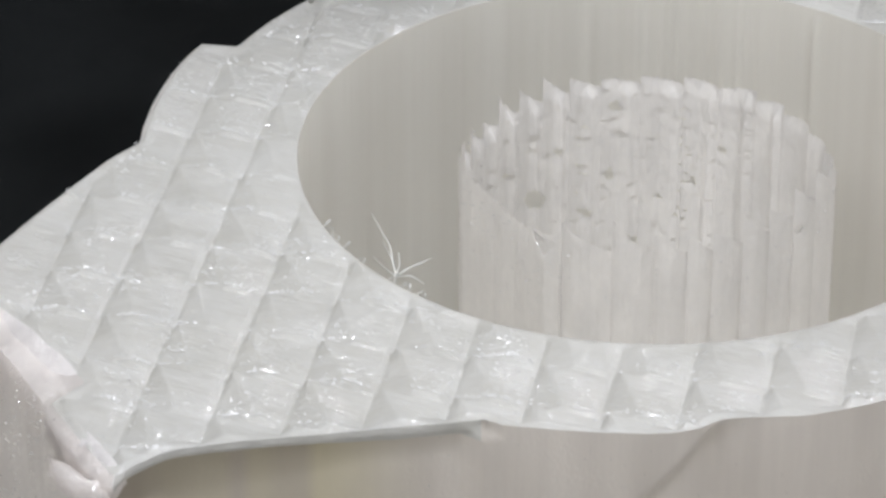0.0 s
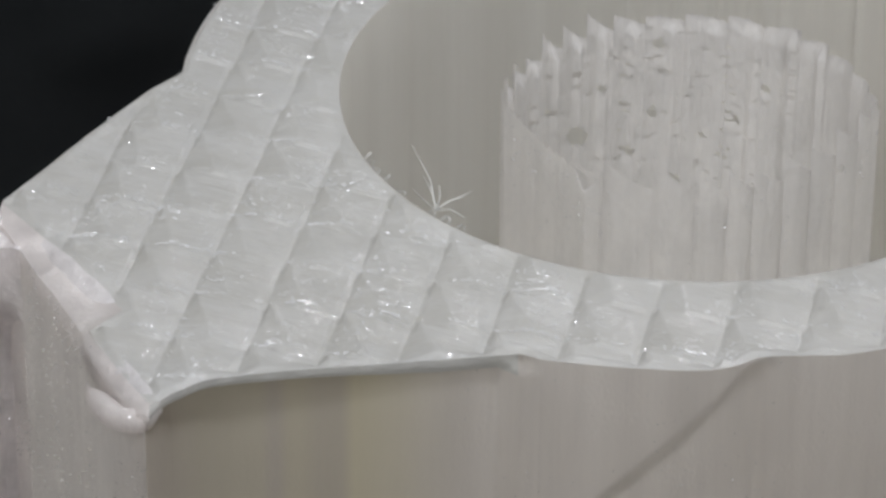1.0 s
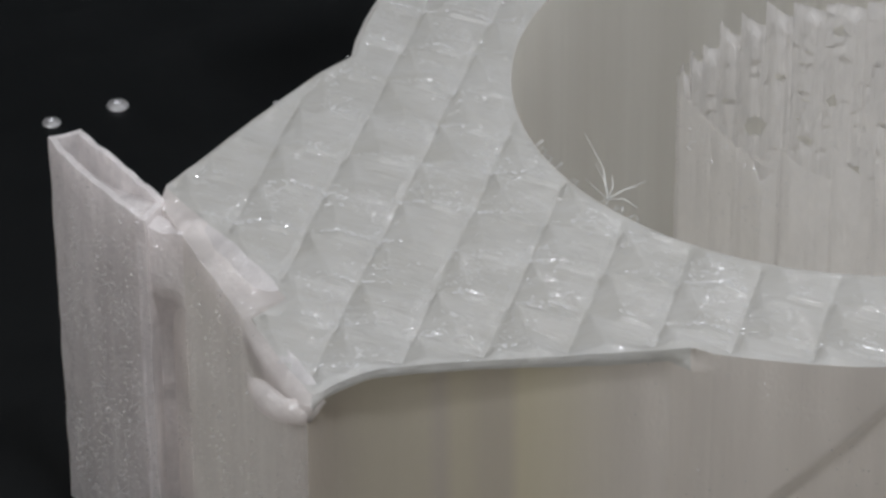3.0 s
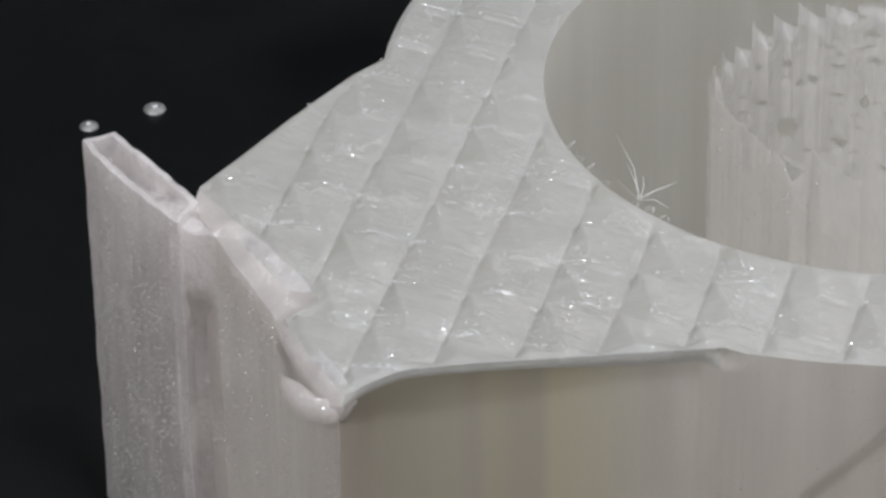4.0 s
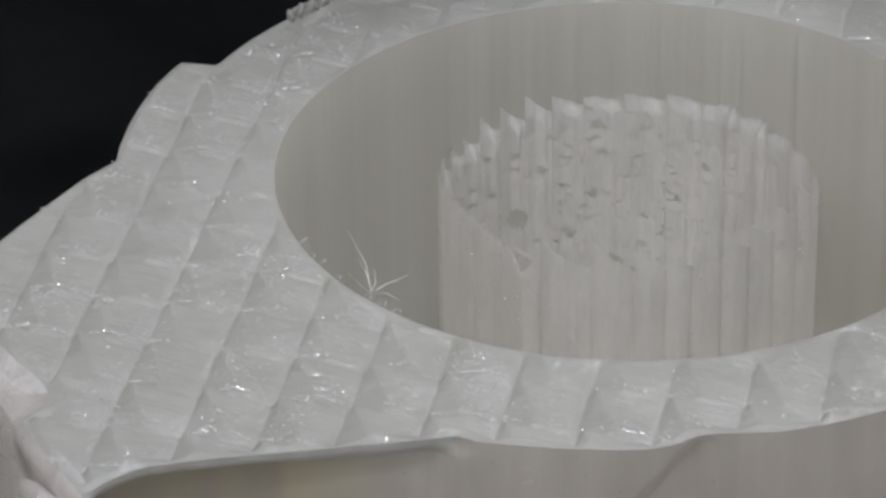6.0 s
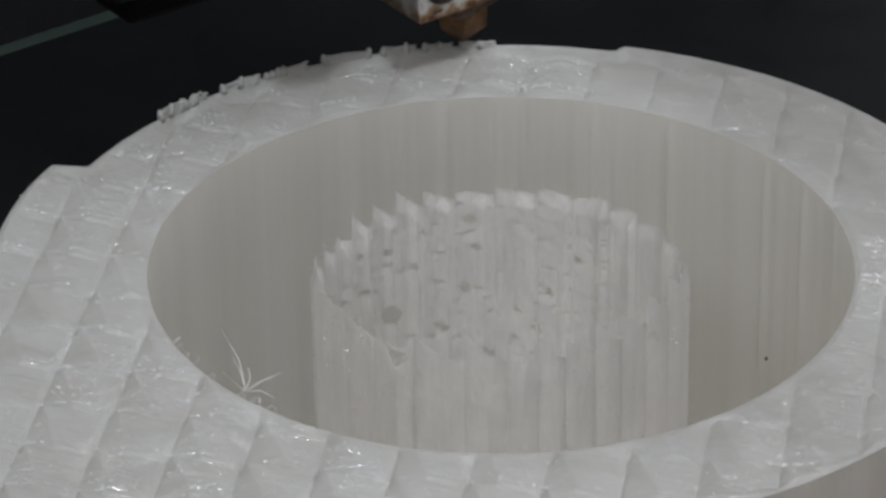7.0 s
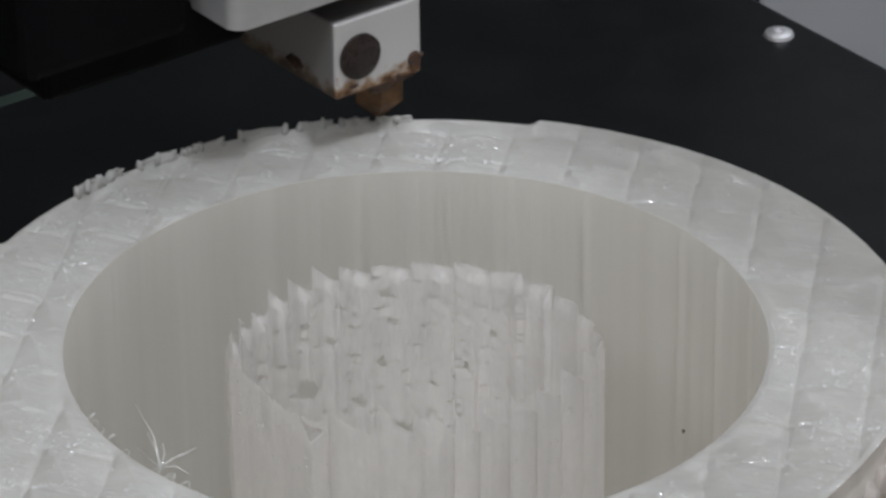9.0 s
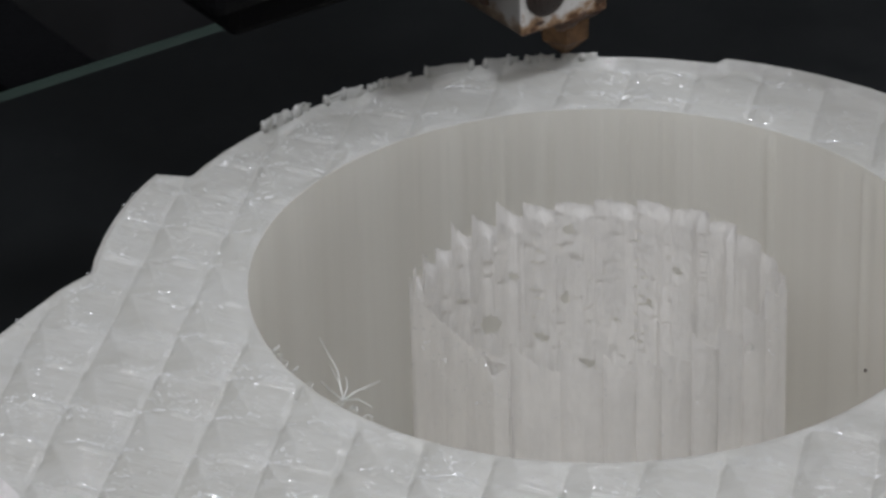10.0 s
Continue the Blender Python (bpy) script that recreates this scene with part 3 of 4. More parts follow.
def ragged_rim():
    """Loose ends of laid lines along the back edge: stacked strands with gaps between them, ending in small lumps."""
    flags = ((139.0, 134.0, 1.25, 3), (134.6, 130.8, 1.15, 3), (128.4, 122.2, 0.95, 3), (121.4, 120.2, 0.45, 1), (119.9, 115.2, 0.75, 2), (113.2, 106.4, 0.95, 3), (105.0, 100.2, 0.85, 2), (99.3, 95.4, 0.55, 2), (94.4, 89.6, 0.5, 2))
    verts, faces = [], []
    pick = random.Random(31)

    def strand(points, radii, sides=6):
        start = len(verts)
        for i, p in enumerate(points):
            q = (points[min(i + 1, len(points) - 1)] - points[max(i - 1, 0)]).normalized()
            out = q.cross(Vector((0, 0, 1))).normalized()
            up = out.cross(q)
            for k in range(sides):
                a = 2 * math.pi * k / sides
                verts.append(tuple(p + out * (1.3 * radii[i] * math.cos(a)) + up * (radii[i] * math.sin(a))))
        for i in range(len(points) - 1):
            faces.extend((start + i * sides + k, start + i * sides + (k + 1) % sides, start + (i + 1) * sides + (k + 1) % sides, start + (i + 1) * sides + k) for k in range(sides))
        faces.append(tuple(start + k for k in range(sides)))
        faces.append(tuple(start + (len(points) - 1) * sides + k for k in range(sides)))

    def film(d0, d1, tall, f):
        n, start = 22, len(verts)
        for k in range(n + 1):
            q = k / n
            a = radians(d0 + (d1 - d0) * q)
            h = tall * float(step(0, 0.10, q) * step(1.0, 0.82, q)) * (0.82 + 0.35 * noise.noise(Vector((q * 4.2, f * 3.1, 0))))
            lean = 0.3 * noise.noise(Vector((q * 2, f, 3)))
            for r, z in ((53.2, -1.7), (53.3 + lean, h), (53.55 + lean, h - 0.04), (53.68, -1.7)):
                verts.append((r * math.cos(a), r * math.sin(a), z))
        for k in range(n):
            faces.extend((start + k * 4 + i, start + k * 4 + (i + 1) % 4, start + k * 4 + 4 + (i + 1) % 4, start + k * 4 + 4 + i) for i in range(4))
        faces.append(tuple(start + i for i in range(4)))
        faces.append(tuple(start + n * 4 + i for i in range(4)))

    for f, (d0, d1, tall, rows) in enumerate(flags):
        film(d0, d1, tall * (0.55 if f < 2 else 0.95), f)
        for row in range(rows if f < 2 else 1):
            n = 14
            high = tall * (row + 0.7) / rows - 0.15 if f < 2 else 0.55 * tall
            start = d0 + (d1 - d0) * pick.uniform(0.0, 0.10 + 0.08 * row)
            stop = d1 - (d1 - d0) * pick.uniform(0.0, 0.05 + 0.14 * row)
            pts, radii = [], []
            for k in range(n + 1):
                q = k / n
                a = radians(start + (stop - start) * q)
                r = 53.45 + 0.25 * noise.noise(Vector((q * 3, f * 2.1, row)))
                arch = float(step(0, 0.12, q) * step(1.0, 0.8, q)) if row == rows - 1 else 1.0
                z = high * (0.55 + 0.45 * arch) + 0.22 * noise.noise(Vector((q * 4, f * 3.1, row * 1.7)))
                pts.append(Vector((r * math.cos(a), r * math.sin(a), z)))
                radii.append(0.13 + 0.12 * max(0.0, noise.noise(Vector((q * 5, f * 1.3, row * 2.9)))))
            strand(pts, radii)
        # lumps that join the strands
        for q in [0.04] + [pick.uniform(0.2, 0.95) for k in range(2 if f < 2 else 1)]:
            a = radians(d0 + (d1 - d0) * q)
            r = 53.5
            top = tall * pick.uniform(0.75, 1.0)
            slip = pick.uniform(-0.3, 0.3)
            strand([Vector((r * math.cos(a + slip * 0.02 * z), r * math.sin(a + slip * 0.02 * z), z)) + Vector((0.02 * z, 0, 0)) for z in (-0.4, 0.2 * top, 0.6 * top, top)], [0.45, 0.42, 0.36, 0.24])
    return verts, faces


part("ragged_rim", *ragged_rim(), TOP, printed, "ragged crenellated rim of loose filament ends", smooth=True)

def wing_flap(upper, lower, blunt=0.82, lift=0.35, seed=1):
    """A soft teardrop skin that closes the gap between the top's edge and the end wall."""
    upper, lower = dense(upper, 0.8), dense(lower, 0.8)
    n, m = 44, 12
    q = np.linspace(0, 1, n)
    u = np.stack([np.interp(q, np.linspace(0, 1, len(upper)), upper[:, i]) for i in (0, 1)], 1)
    w = np.stack([np.interp(q, np.linspace(0, 1, len(lower)), lower[:, i]) for i in (0, 1)], 1)
    w = u + (w - u) * np.interp(q, [0, 0.5, 1], [0.75, 0.62, 0.55])[:, None]
    verts, faces = [], []
    for k in range(n):
        full = math.sqrt(max(0.0, 1 - max(0.0, (q[k] - blunt) / (1 - blunt)) ** 2)) * (0.25 + 0.75 * float(step(0.0, 0.6, q[k])))
        for i in range(m):
            a = math.pi / 2 * i / (m - 1)
            p = u[k] + (w[k] - u[k]) * (math.sin(a) * 1.02)
            lump = 0.22 * noise.noise(Vector((k * 0.22, i * 0.3, seed))) + 0.08 * noise.noise(Vector((k * 0.7, i * 0.8, seed)))
            verts.append((p[0], p[1], -1.7 + (1.75 + lift * full) * math.cos(a) * full + lump * full - 0.5 * math.sin(a)))
        verts.append((w[k][0], w[k][1], -3.2))
        verts.append((u[k][0], u[k][1], -3.2))
    c = m + 2
    for k in range(n - 1):
        faces += [(k * c + i, k * c + (i + 1) % c, (k + 1) * c + (i + 1) % c, (k + 1) * c + i) for i in range(c)]
    faces += [tuple(range(c)), tuple((n - 1) * c + i for i in range(c))]
    return verts, faces


part("wing_flap", *wing_flap([(-75.1, -28.0), (-70.0, -34.4), (-64.2, -42.4), (-60.0, -48.0)], [(-75.6, -29.6), (-71.3, -38.0), (-67.8, -44.4), (-65.2, -49.4)]), FLAP, printed, "pinkish white rounded flap along the wing", smooth=True).data.set_sharp_from_angle(angle=radians(60))
part("wing_flap", *wing_flap([(-62.6, -52.2), (-60.4, -55.6), (-57.6, -59.9), (-54.9, -64.3)], [(-64.4, -52.2), (-63.2, -56.4), (-61.2, -61.2), (-58.4, -66.0)], 0.9, 0.2, 7), FLAP, printed, "pinkish white rounded flap along the wing", smooth=True).data.set_sharp_from_angle(angle=radians(60))


def curled_lip():
    """A thick soft roll of slumped skin under the wing's corner."""
    spine = smooth_line([(-63.0, -57.0, -3.9), (-61.9, -59.8, -3.5), (-60.3, -62.6, -3.1), (-58.3, -64.9, -2.7), (-56.2, -65.2, -2.3), (-54.8, -63.9, -1.6)], 6)
    verts, faces, sides = [], [], 14
    for i, p in enumerate(spine):
        q = i / (len(spine) - 1)
        way = Vector(spine[min(i + 1, len(spine) - 1)] - spine[max(i - 1, 0)]).normalized()
        out = way.cross(Vector((0, 0, 1))).normalized()
        up = out.cross(way)
        fat = (0.15 + 1.15 * float(step(0.0, 0.35, q)) * (0.55 + 0.45 * float(step(1.0, 0.75, q)))) * (1 + 0.18 * noise.noise(Vector((q * 4, 0, 5))))
        for k in range(sides):
            a = 2 * math.pi * k / sides
            verts.append(tuple(Vector(p) + out * (fat * 0.9 * math.cos(a)) + up * (fat * 1.15 * math.sin(a))))
    for i in range(len(spine) - 1):
        faces += [(i * sides + k, i * sides + (k + 1) % sides, (i + 1) * sides + (k + 1) % sides, (i + 1) * sides + k) for k in range(sides)]
    faces += [tuple(range(sides)), tuple((len(spine) - 1) * sides + k for k in range(sides))]
    return verts, faces


part("curled_lip", *curled_lip(), END, printed, "thick soft roll of slumped white filament", smooth=True)


def lump(k, d, r, z, size):
    """A half-melted lump that lies on the ledge outside the rim."""
    bm = bmesh.new()
    bmesh.ops.create_icosphere(bm, subdivisions=3, radius=1.0)
    a = radians(d)
    verts = []
    for v in bm.verts:
        c = v.co * (1 + 0.35 * noise.noise(v.co * 1.5 + Vector((k * 3.0, 0, 0))))
        radial, along, high = c.x * 0.75 * size, c.y * size, c.z * 1.35 * size
        verts.append(((r + radial) * math.cos(a) - along * math.sin(a), (r + radial) * math.sin(a) + along * math.cos(a), z + high))
    faces = [tuple(v.index for v in f.verts) for f in bm.faces]
    bm.free()
    part("lump", verts, faces, WALL, printed, "half-melted lump of filament on a ledge", smooth=True)


for k, at in enumerate(((-20.5, 56.6, -3.2, 1.3), (-24.0, 56.6, -4.0, 1.5), (-27.5, 56.8, -4.4, 1.4), (-30.5, 56.6, -5.2, 1.7), (-34.0, 56.4, -5.6, 1.4), (-37.5, 56.2, -6.2, 1.5))):
    lump(k, *at)
SPECK = Matrix.Translation((32.4, 23.2, -27.6))
turned("scorch_speck", [(0.05, 0.3), (0.18, 0.2), (0.22, 0.0), (0.18, -0.2), (0.05, -0.3)], CHAR, printed, SPECK @ Matrix.Scale(0.8, 4), 10, "tiny brown scorch speck")

# ---- small shiny facets added for glints, some along the laid lines ----
def facets(places, seed, long=0.42, high=0.13):
    """One small glint facet per place, tilted randomly about midway between lamps and camera."""
    pick = random.Random(seed)
    verts, faces = [], []
    for p in places:
        lean, turn = radians(pick.gauss(45, 11)), radians(pick.gauss(-92, 19))
        n = Vector((math.sin(lean) * math.cos(turn), math.sin(lean) * math.sin(turn), math.cos(lean)))
        side = Vector((0, 0, 1)).cross(n).normalized()
        up = n.cross(side)
        a, b = side * (long * pick.uniform(0.3, 1.0) / 2), up * (high * pick.uniform(0.7, 1.3) / 2)
        c = Vector(p)
        k = len(verts)
        verts += [tuple(q) for q in (c - a - b, c + a - b, c + a * 0.7 + b, c - a * 0.7 + b, c - n * 0.2)]
        faces += [(k, k + 1, k + 2, k + 3), (k, k + 4, k + 1), (k + 1, k + 4, k + 2), (k + 2, k + 4, k + 3), (k + 3, k + 4, k)]
    return verts, faces


def scattered_top(count, seed):
    """Places on the top, in drifts along the laid lines."""
    pick = np.random.default_rng(seed)
    p = pick.uniform((-88, -68), (60, 60), (count * 14, 2))
    ok = inside(p, EDGE[::3]) & (np.hypot(p[:, 0], p[:, 1]) > BORE_R + 0.4)
    p = p[ok]
    keep = np.array([noise.noise(Vector((x * 0.16, y * 0.16, 3))) + 0.35 * noise.noise(Vector((x * 0.5, y * 0.9, 8))) for x, y in p]) > pick.uniform(-0.15, 0.55, len(p))
    p = p[keep][:count]
    u, v = p[:, 0] * math.cos(TILT) - p[:, 1] * math.sin(TILT), p[:, 0] * math.sin(TILT) + p[:, 1] * math.cos(TILT)
    line = np.floor((v - V0) / CELL) * CELL + V0 + pick.normal(0.95, 0.18, len(v))
    v = np.where(pick.random(len(v)) < 0.4, line, v)
    p = np.stack([u * math.cos(TILT) + v * math.sin(TILT), -u * math.sin(TILT) + v * math.cos(TILT)], 1)
    p = p[inside(p, EDGE[::3]) & (np.hypot(p[:, 0], p[:, 1]) > BORE_R + 0.4)]
    near, gap = nearest(p, EDGE[::2])
    return np.c_[p, relief(p[:, 0], p[:, 1], gap) * 0.94 + 0.07].tolist()


def scattered_line(line, count, seed, low=-46.0):
    """Places on an upright wall over a line of the plan."""
    pick = random.Random(seed)
    d = dense(line, 0.3)
    out = []
    while len(out) < count:
        x, y = d[pick.randrange(len(d))]
        z = pick.uniform(low, -0.6)
        if noise.noise(Vector((x * 0.3, y * 0.3, z * 0.09))) > pick.uniform(-0.3, 0.5):
            out.append((x, y, z))
    return out


def facet_part(name, places, seed, parent, material, long, high):
    ob = part(name, *facets(places, seed, long, high), material, parent)
    tagged(ob, "scattered small shiny facets added for glints", "", "", "stuff")


facet_part("glint_sprinkle", scattered_top(8000, 11), 12, printed, SMOOTH_TOP, 0.42, 0.07)
facet_part("glint_sprinkle", scattered_line([(-75.5, -30.2), (-71.4, -38.2), (-67.9, -44.6), (-62.9, -54.2), (-56.1, -66.2)], 700, 13, -30.0)
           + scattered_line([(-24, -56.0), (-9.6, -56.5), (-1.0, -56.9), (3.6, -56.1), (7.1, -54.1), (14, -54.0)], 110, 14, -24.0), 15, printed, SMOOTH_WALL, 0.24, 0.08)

# ---- threads on the bore's edge ----
threads = thing("stray_threads", None, "tuft of fine stray filament threads on the rim", "filament threads")
random.seed(4)
TUFT = Vector((-27.9, -27.3, -0.1))
for bend, tip in (((-0.8, 3.9, 1.5), (-3.0, 9.6, 2.2)), ((1.6, 0.9, 0.7), (3.9, 2.0, 1.2)), ((1.2, 1.1, 0.4), (3.0, 2.3, 0.3)), ((-0.5, 2.0, 0.9), (-1.6, 5.2, 1.2)),
                  ((-1.6, 1.5, 0.5), (-2.6, 3.4, 0.4)), ((1.6, -0.6, 0.5), (3.2, -1.6, 0.1)), ((0.4, 1.3, 0.9), (0.2, 2.4, 1.6))):
    tube("thread", [TUFT, TUFT + Vector(bend), TUFT + Vector(tip)], [0.09, 0.065, 0.035], HAIR, threads, 6)
# small loops and fuzz along the rim
for k in range(9):
    a = math.radians(random.uniform(203, 232))
    base = Vector((39.9 * math.cos(a), 39.9 * math.sin(a), -0.25))
    side = Vector((-math.sin(a), math.cos(a), 0)) * random.uniform(-1.6, 1.6)
    rise = Vector((-math.cos(a), -math.sin(a), 0)) * random.uniform(0.2, 0.9) + Vector((0, 0, random.uniform(0.1, 0.7)))
    tube("thread", [base, base + side * 0.3 + rise, base + side * 0.75 + rise * 0.8, base + side], [0.08, 0.07, 0.06, 0.04], HAIR, threads, 5)


# ---- fluted support tube in the bore ----
def support_tube():
    """Upright flutes round the bore's axis, each with a rim that falls from a sharp peak; one broad flat panel."""
    seams = [0, 12, 25, 39, 51, 65, 77, 91, 104, 115, 125, 135, 145, 155, 165, 175, 184, 242, 258, 271, 281, 289, 299, 309, 320, 333, 346, 360]
    rows = 120
    gaps = ((127, -17.0, 5.2, 1.9), (93, -25.0, 4.0, 1.0), (108, -20.8, 3.2, 0.9), (100.5, -15.7, 2.2, 1.3), (99, -6.4, 2.6, 1.2), (118, -11.5, 2.4, 0.7), (73, -16.3, 1.6, 1.1), (322, -2.4, 2.0, 0.8), (63, -11.0, 2.4, 0.8), (140, -12.0, 3.0, 0.5), (84, -19.0, 2.6, 0.4), (146, -21.0, 3.0, 1.2), (112, -27.0, 3.5, 0.6))

    gaps += tuple((d + 1.5 * math.sin(k * 2.3), -6.5 - 1.25 * k, 1.8 + 1.2 * math.sin(k * 1.7 + d), 0.19) for d in (76, 110) for k in range(14))

    def base(d):
        return float(np.interp(d, [0, 20, 60, 100, 140, 165, 184, 242, 300, 318, 340, 360], [-2.6, -3.0, -2.9, -3.6, -4.2, -4.0, -3.2, -1.0, -1.0, -0.4, -1.1, -2.6]))

    pieces = []
    for f, (d0, d1) in enumerate(zip(seams[:-1], seams[1:])):
        flat = d1 - d0 > 40
        w = 90 if flat else 22
        cols = []
        tall = (3.5 if d0 > 180 else 4.1 if d0 > 100 else 1.2) * (0.8 + 0.8 * noise.noise(Vector((f * 3.7, 8, 0))))
        for i in range(w):
            k = i / (w - 1)
            d = d0 + (d1 - d0) * k
            a = math.radians(d)
            rag = 0.45 * noise.noise(Vector((d * 0.6, 4, 0))) + 0.4 * noise.noise(Vector((d * 1.7, 2, 5)))
            if flat:
                edge = min(1.0, k * 6, (1 - k) * 9)
                r = 21.6 * (1 - edge) + min(21.6, 19.9 / math.cos(math.radians(d - 214))) * edge
                h = float(np.interp(d, [184, 187, 194, 203, 215, 227, 233, 239.5, 241, 242], [0.3, 0.2, -0.5, -1.0, -1.4, -1.4, -0.6, -0.4, -0.2, 0.4])) + (1.2 if d < 227 else 0.3) * rag
            else:
                r = 20.9 + 0.6 * math.sin(math.pi * k) ** 0.8 + 0.12 * noise.noise(Vector((f * 2.1, 3, 1)))
                lean = k if 60 < d0 < 184 else 1 - k
                h = base(d) + tall * lean ** 1.25 + 0.6 * rag
            cols.append((r, a, h, d))
        verts, faces = [], []
        for inner in (0.0, 0.28):
            for j in range(rows):
                s = (j / (rows - 1)) ** 1.4
                for i, (r, a, h, d) in enumerate(cols):
                    thick = inner * float(step(0.0, 0.05, s)) * min(1.0, 0.15 + i / 4, 0.15 + (w - 1 - i) / 4)
                    z = h + (-HEIGHT + 1.6 - h) * s
                    if 40 < d < 176:
                        thick *= 1 + (1.7 + 1.6 * noise.noise(Vector((f * 1.9, 6, z * 0.05)))) * math.exp(-((i / (w - 1) - 0.3) / 0.13) ** 2)
                    rr = r - thick + 0.10 * noise.noise(Vector((d * 0.5, z * 0.08, 2))) + (0.09 if inner and 40 < d < 176 else 0.06) * noise.noise(Vector((d * 0.9, z * 0.9, 9)))
                    verts.append((rr * math.cos(a), rr * math.sin(a) + 0.4, z))
        shift = rows * w
        for j in range(rows - 1):
            for i in range(w - 1):
                d, z = cols[i][3], verts[j * w + i][2]
                rough_edge = 0.45 * noise.noise(Vector((d * 0.8, z * 1.3, 11)))
                if any(((d - gd) / gw) ** 2 + ((z - gz - 0.12 * (d - gd)) / gh) ** 2 < 0.55 + rough_edge for gd, gz, gw, gh in gaps):
                    continue
                if -3.5 < z < -1.0 and (z + 3.5) / 2.5 > abs(d - 235.6) / 6.2:
                    continue
                quad = (j * w + i, j * w + i + 1, (j + 1) * w + i + 1, (j + 1) * w + i)
                faces.append(quad)
                if not (45 < d < 170 and -30 < z < -4 and noise.noise(Vector((d * 0.16, z * 1.5, 7))) > 0.42):
                    faces.append(tuple(shift + q for q in reversed(quad)))
            for i in (0, w - 1):
                faces.append((j * w + i, (j + 1) * w + i, shift + (j + 1) * w + i, shift + j * w + i))
        faces += [(i, i + 1, shift + i + 1, shift + i) for i in range(w - 1)]
        pieces.append((verts, faces, flat))
    return pieces


support = thing("support_tube", None, "fluted translucent white support tube with a sawtooth rim", "support tube")
for verts, faces, flat in support_tube():
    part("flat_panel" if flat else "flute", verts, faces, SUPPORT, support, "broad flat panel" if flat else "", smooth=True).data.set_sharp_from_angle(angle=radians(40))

pick_rim = random.Random(21)
rim_places = []
for k in range(150):
    a = radians(pick_rim.choice((pick_rim.uniform(186, 240), pick_rim.uniform(150, 350))))
    r = 21.45 if a > radians(243) or a < radians(184) else min(21.6, 19.95 / math.cos(a - radians(214)))
    rim_places.append((r * math.cos(a), r * math.sin(a) + 0.4, -2.2 - abs(pick_rim.gauss(0, 4.5))))
facet_part("glint_sprinkle", rim_places, 22, support, SMOOTH_TOP, 0.24, 0.1)

# ---- thin fin beside the wing ----
fin = thing("support_fin", None, "thin hollow translucent white support fin beside the wing", "support fin")


def fin_shell():
    """A slab with an open slot along its top, its walls higher than the floor of the slot."""
    outer = [(-89.2, -18.9), (-86.0, -16.6), (-74.9, -30.4), (-76.4, -34.8), (-81.2, -29.8), (-86.2, -23.7)]
    mid = np.mean(outer, 0)
    o = dense(outer, 0.7, True)
    way = np.roll(o, -1, 0) - np.roll(o, 1, 0)
    i = o + np.stack([-way[:, 1], way[:, 0]], 1) / np.linalg.norm(way, axis=1)[:, None] * -0.7
    n = len(o)
    lift = [0.5 * noise.noise(Vector((x * 0.4, y * 0.4, 0))) for x, y in o]
    levels = [0.0, -0.5] + [-1.5 - 1.5 * k for k in range(int((HEIGHT - 1) / 1.5))]
    verts = [(x, y, l * 0.8 - 0.2) for (x, y), l in zip(o, lift)]
    faces = []
    for j, z in enumerate(levels[1:], 1):
        verts += [(x + 0.15 * noise.noise(Vector((x, y, z * 0.3))), y + 0.15 * noise.noise(Vector((y, x, z * 0.3))), max(z, -HEIGHT)) for x, y in o]
        faces += [((j - 1) * n + k, (j - 1) * n + (k + 1) % n, j * n + (k + 1) % n, j * n + k) for k in range(n)]
    c = len(verts)
    verts += [(x, y, l * 0.8 - 0.2) for (x, y), l in zip(i, lift)]
    verts += [(x, y, -0.35 - 3.6 * float(step(21.0, 4.0, math.hypot(x + 88.4, y + 18.0)))) for x, y in i]
    faces += [(k, (k + 1) % n, c + (k + 1) % n, c + k) for k in range(n)]
    faces += [(c + k, c + (k + 1) % n, c + n + (k + 1) % n, c + n + k) for k in range(n)]
    m = len(verts)
    verts.append((mid[0], mid[1], -2.6))
    faces += [(c + n + k, c + n + (k + 1) % n, m) for k in range(n)]
    return verts, faces


part("fin_wall", *fin_shell(), FIN, fin, smooth=True).data.set_sharp_from_angle(angle=radians(35))

def web():
    """A soft skin that bridges fin and wing, flush at the top and sinking in between them lower down."""
    across, rows = 12, 44
    verts, faces = [], []
    for j in range(rows):
        q = j / (rows - 1)
        z = -0.9 - 47.0 * q
        for k in range(across):
            s = k / (across - 1)
            x, y = -77.6 + 5.3 * s, -33.9 - 2.3 * s
            sink = 3.0 * float(step(0.13, 0.30, q)) * math.sin(math.pi * s) + 0.25 * (1 - q) * math.sin(math.pi * s)
            verts.append((x + 0.49 * sink, y + 0.87 * sink, z + 0.3 * noise.noise(Vector((s * 3, q * 2, 6))) - 0.5 * math.sin(math.pi * s) * (1 - q)))
    for j in range(rows - 1):
        faces += [(j * across + k, j * across + k + 1, (j + 1) * across + k + 1, (j + 1) * across + k) for k in range(across - 1)]
    c = len(verts)
    verts += [(x + 1.2, y + 2.1, z) for x, y, z in verts]
    faces += [tuple(c + i for i in reversed(f)) for f in faces]
    for k in range(across - 1):
        for row in (0, rows - 1):
            faces.append((row * across + k, row * across + k + 1, c + row * across + k + 1, c + row * across + k))
    return verts, faces


part("web", *web(), FIN, fin, "soft web between fin and wing", smooth=True).data.set_sharp_from_angle(angle=radians(40))

facet_part("glint_sprinkle", scattered_line([(-89.2, -19.0), (-86.2, -23.8), (-81.2, -29.9), (-76.5, -34.9)], 1500, 16, -44.0), 17, fin, SMOOTH_WALL, 0.26, 0.07)

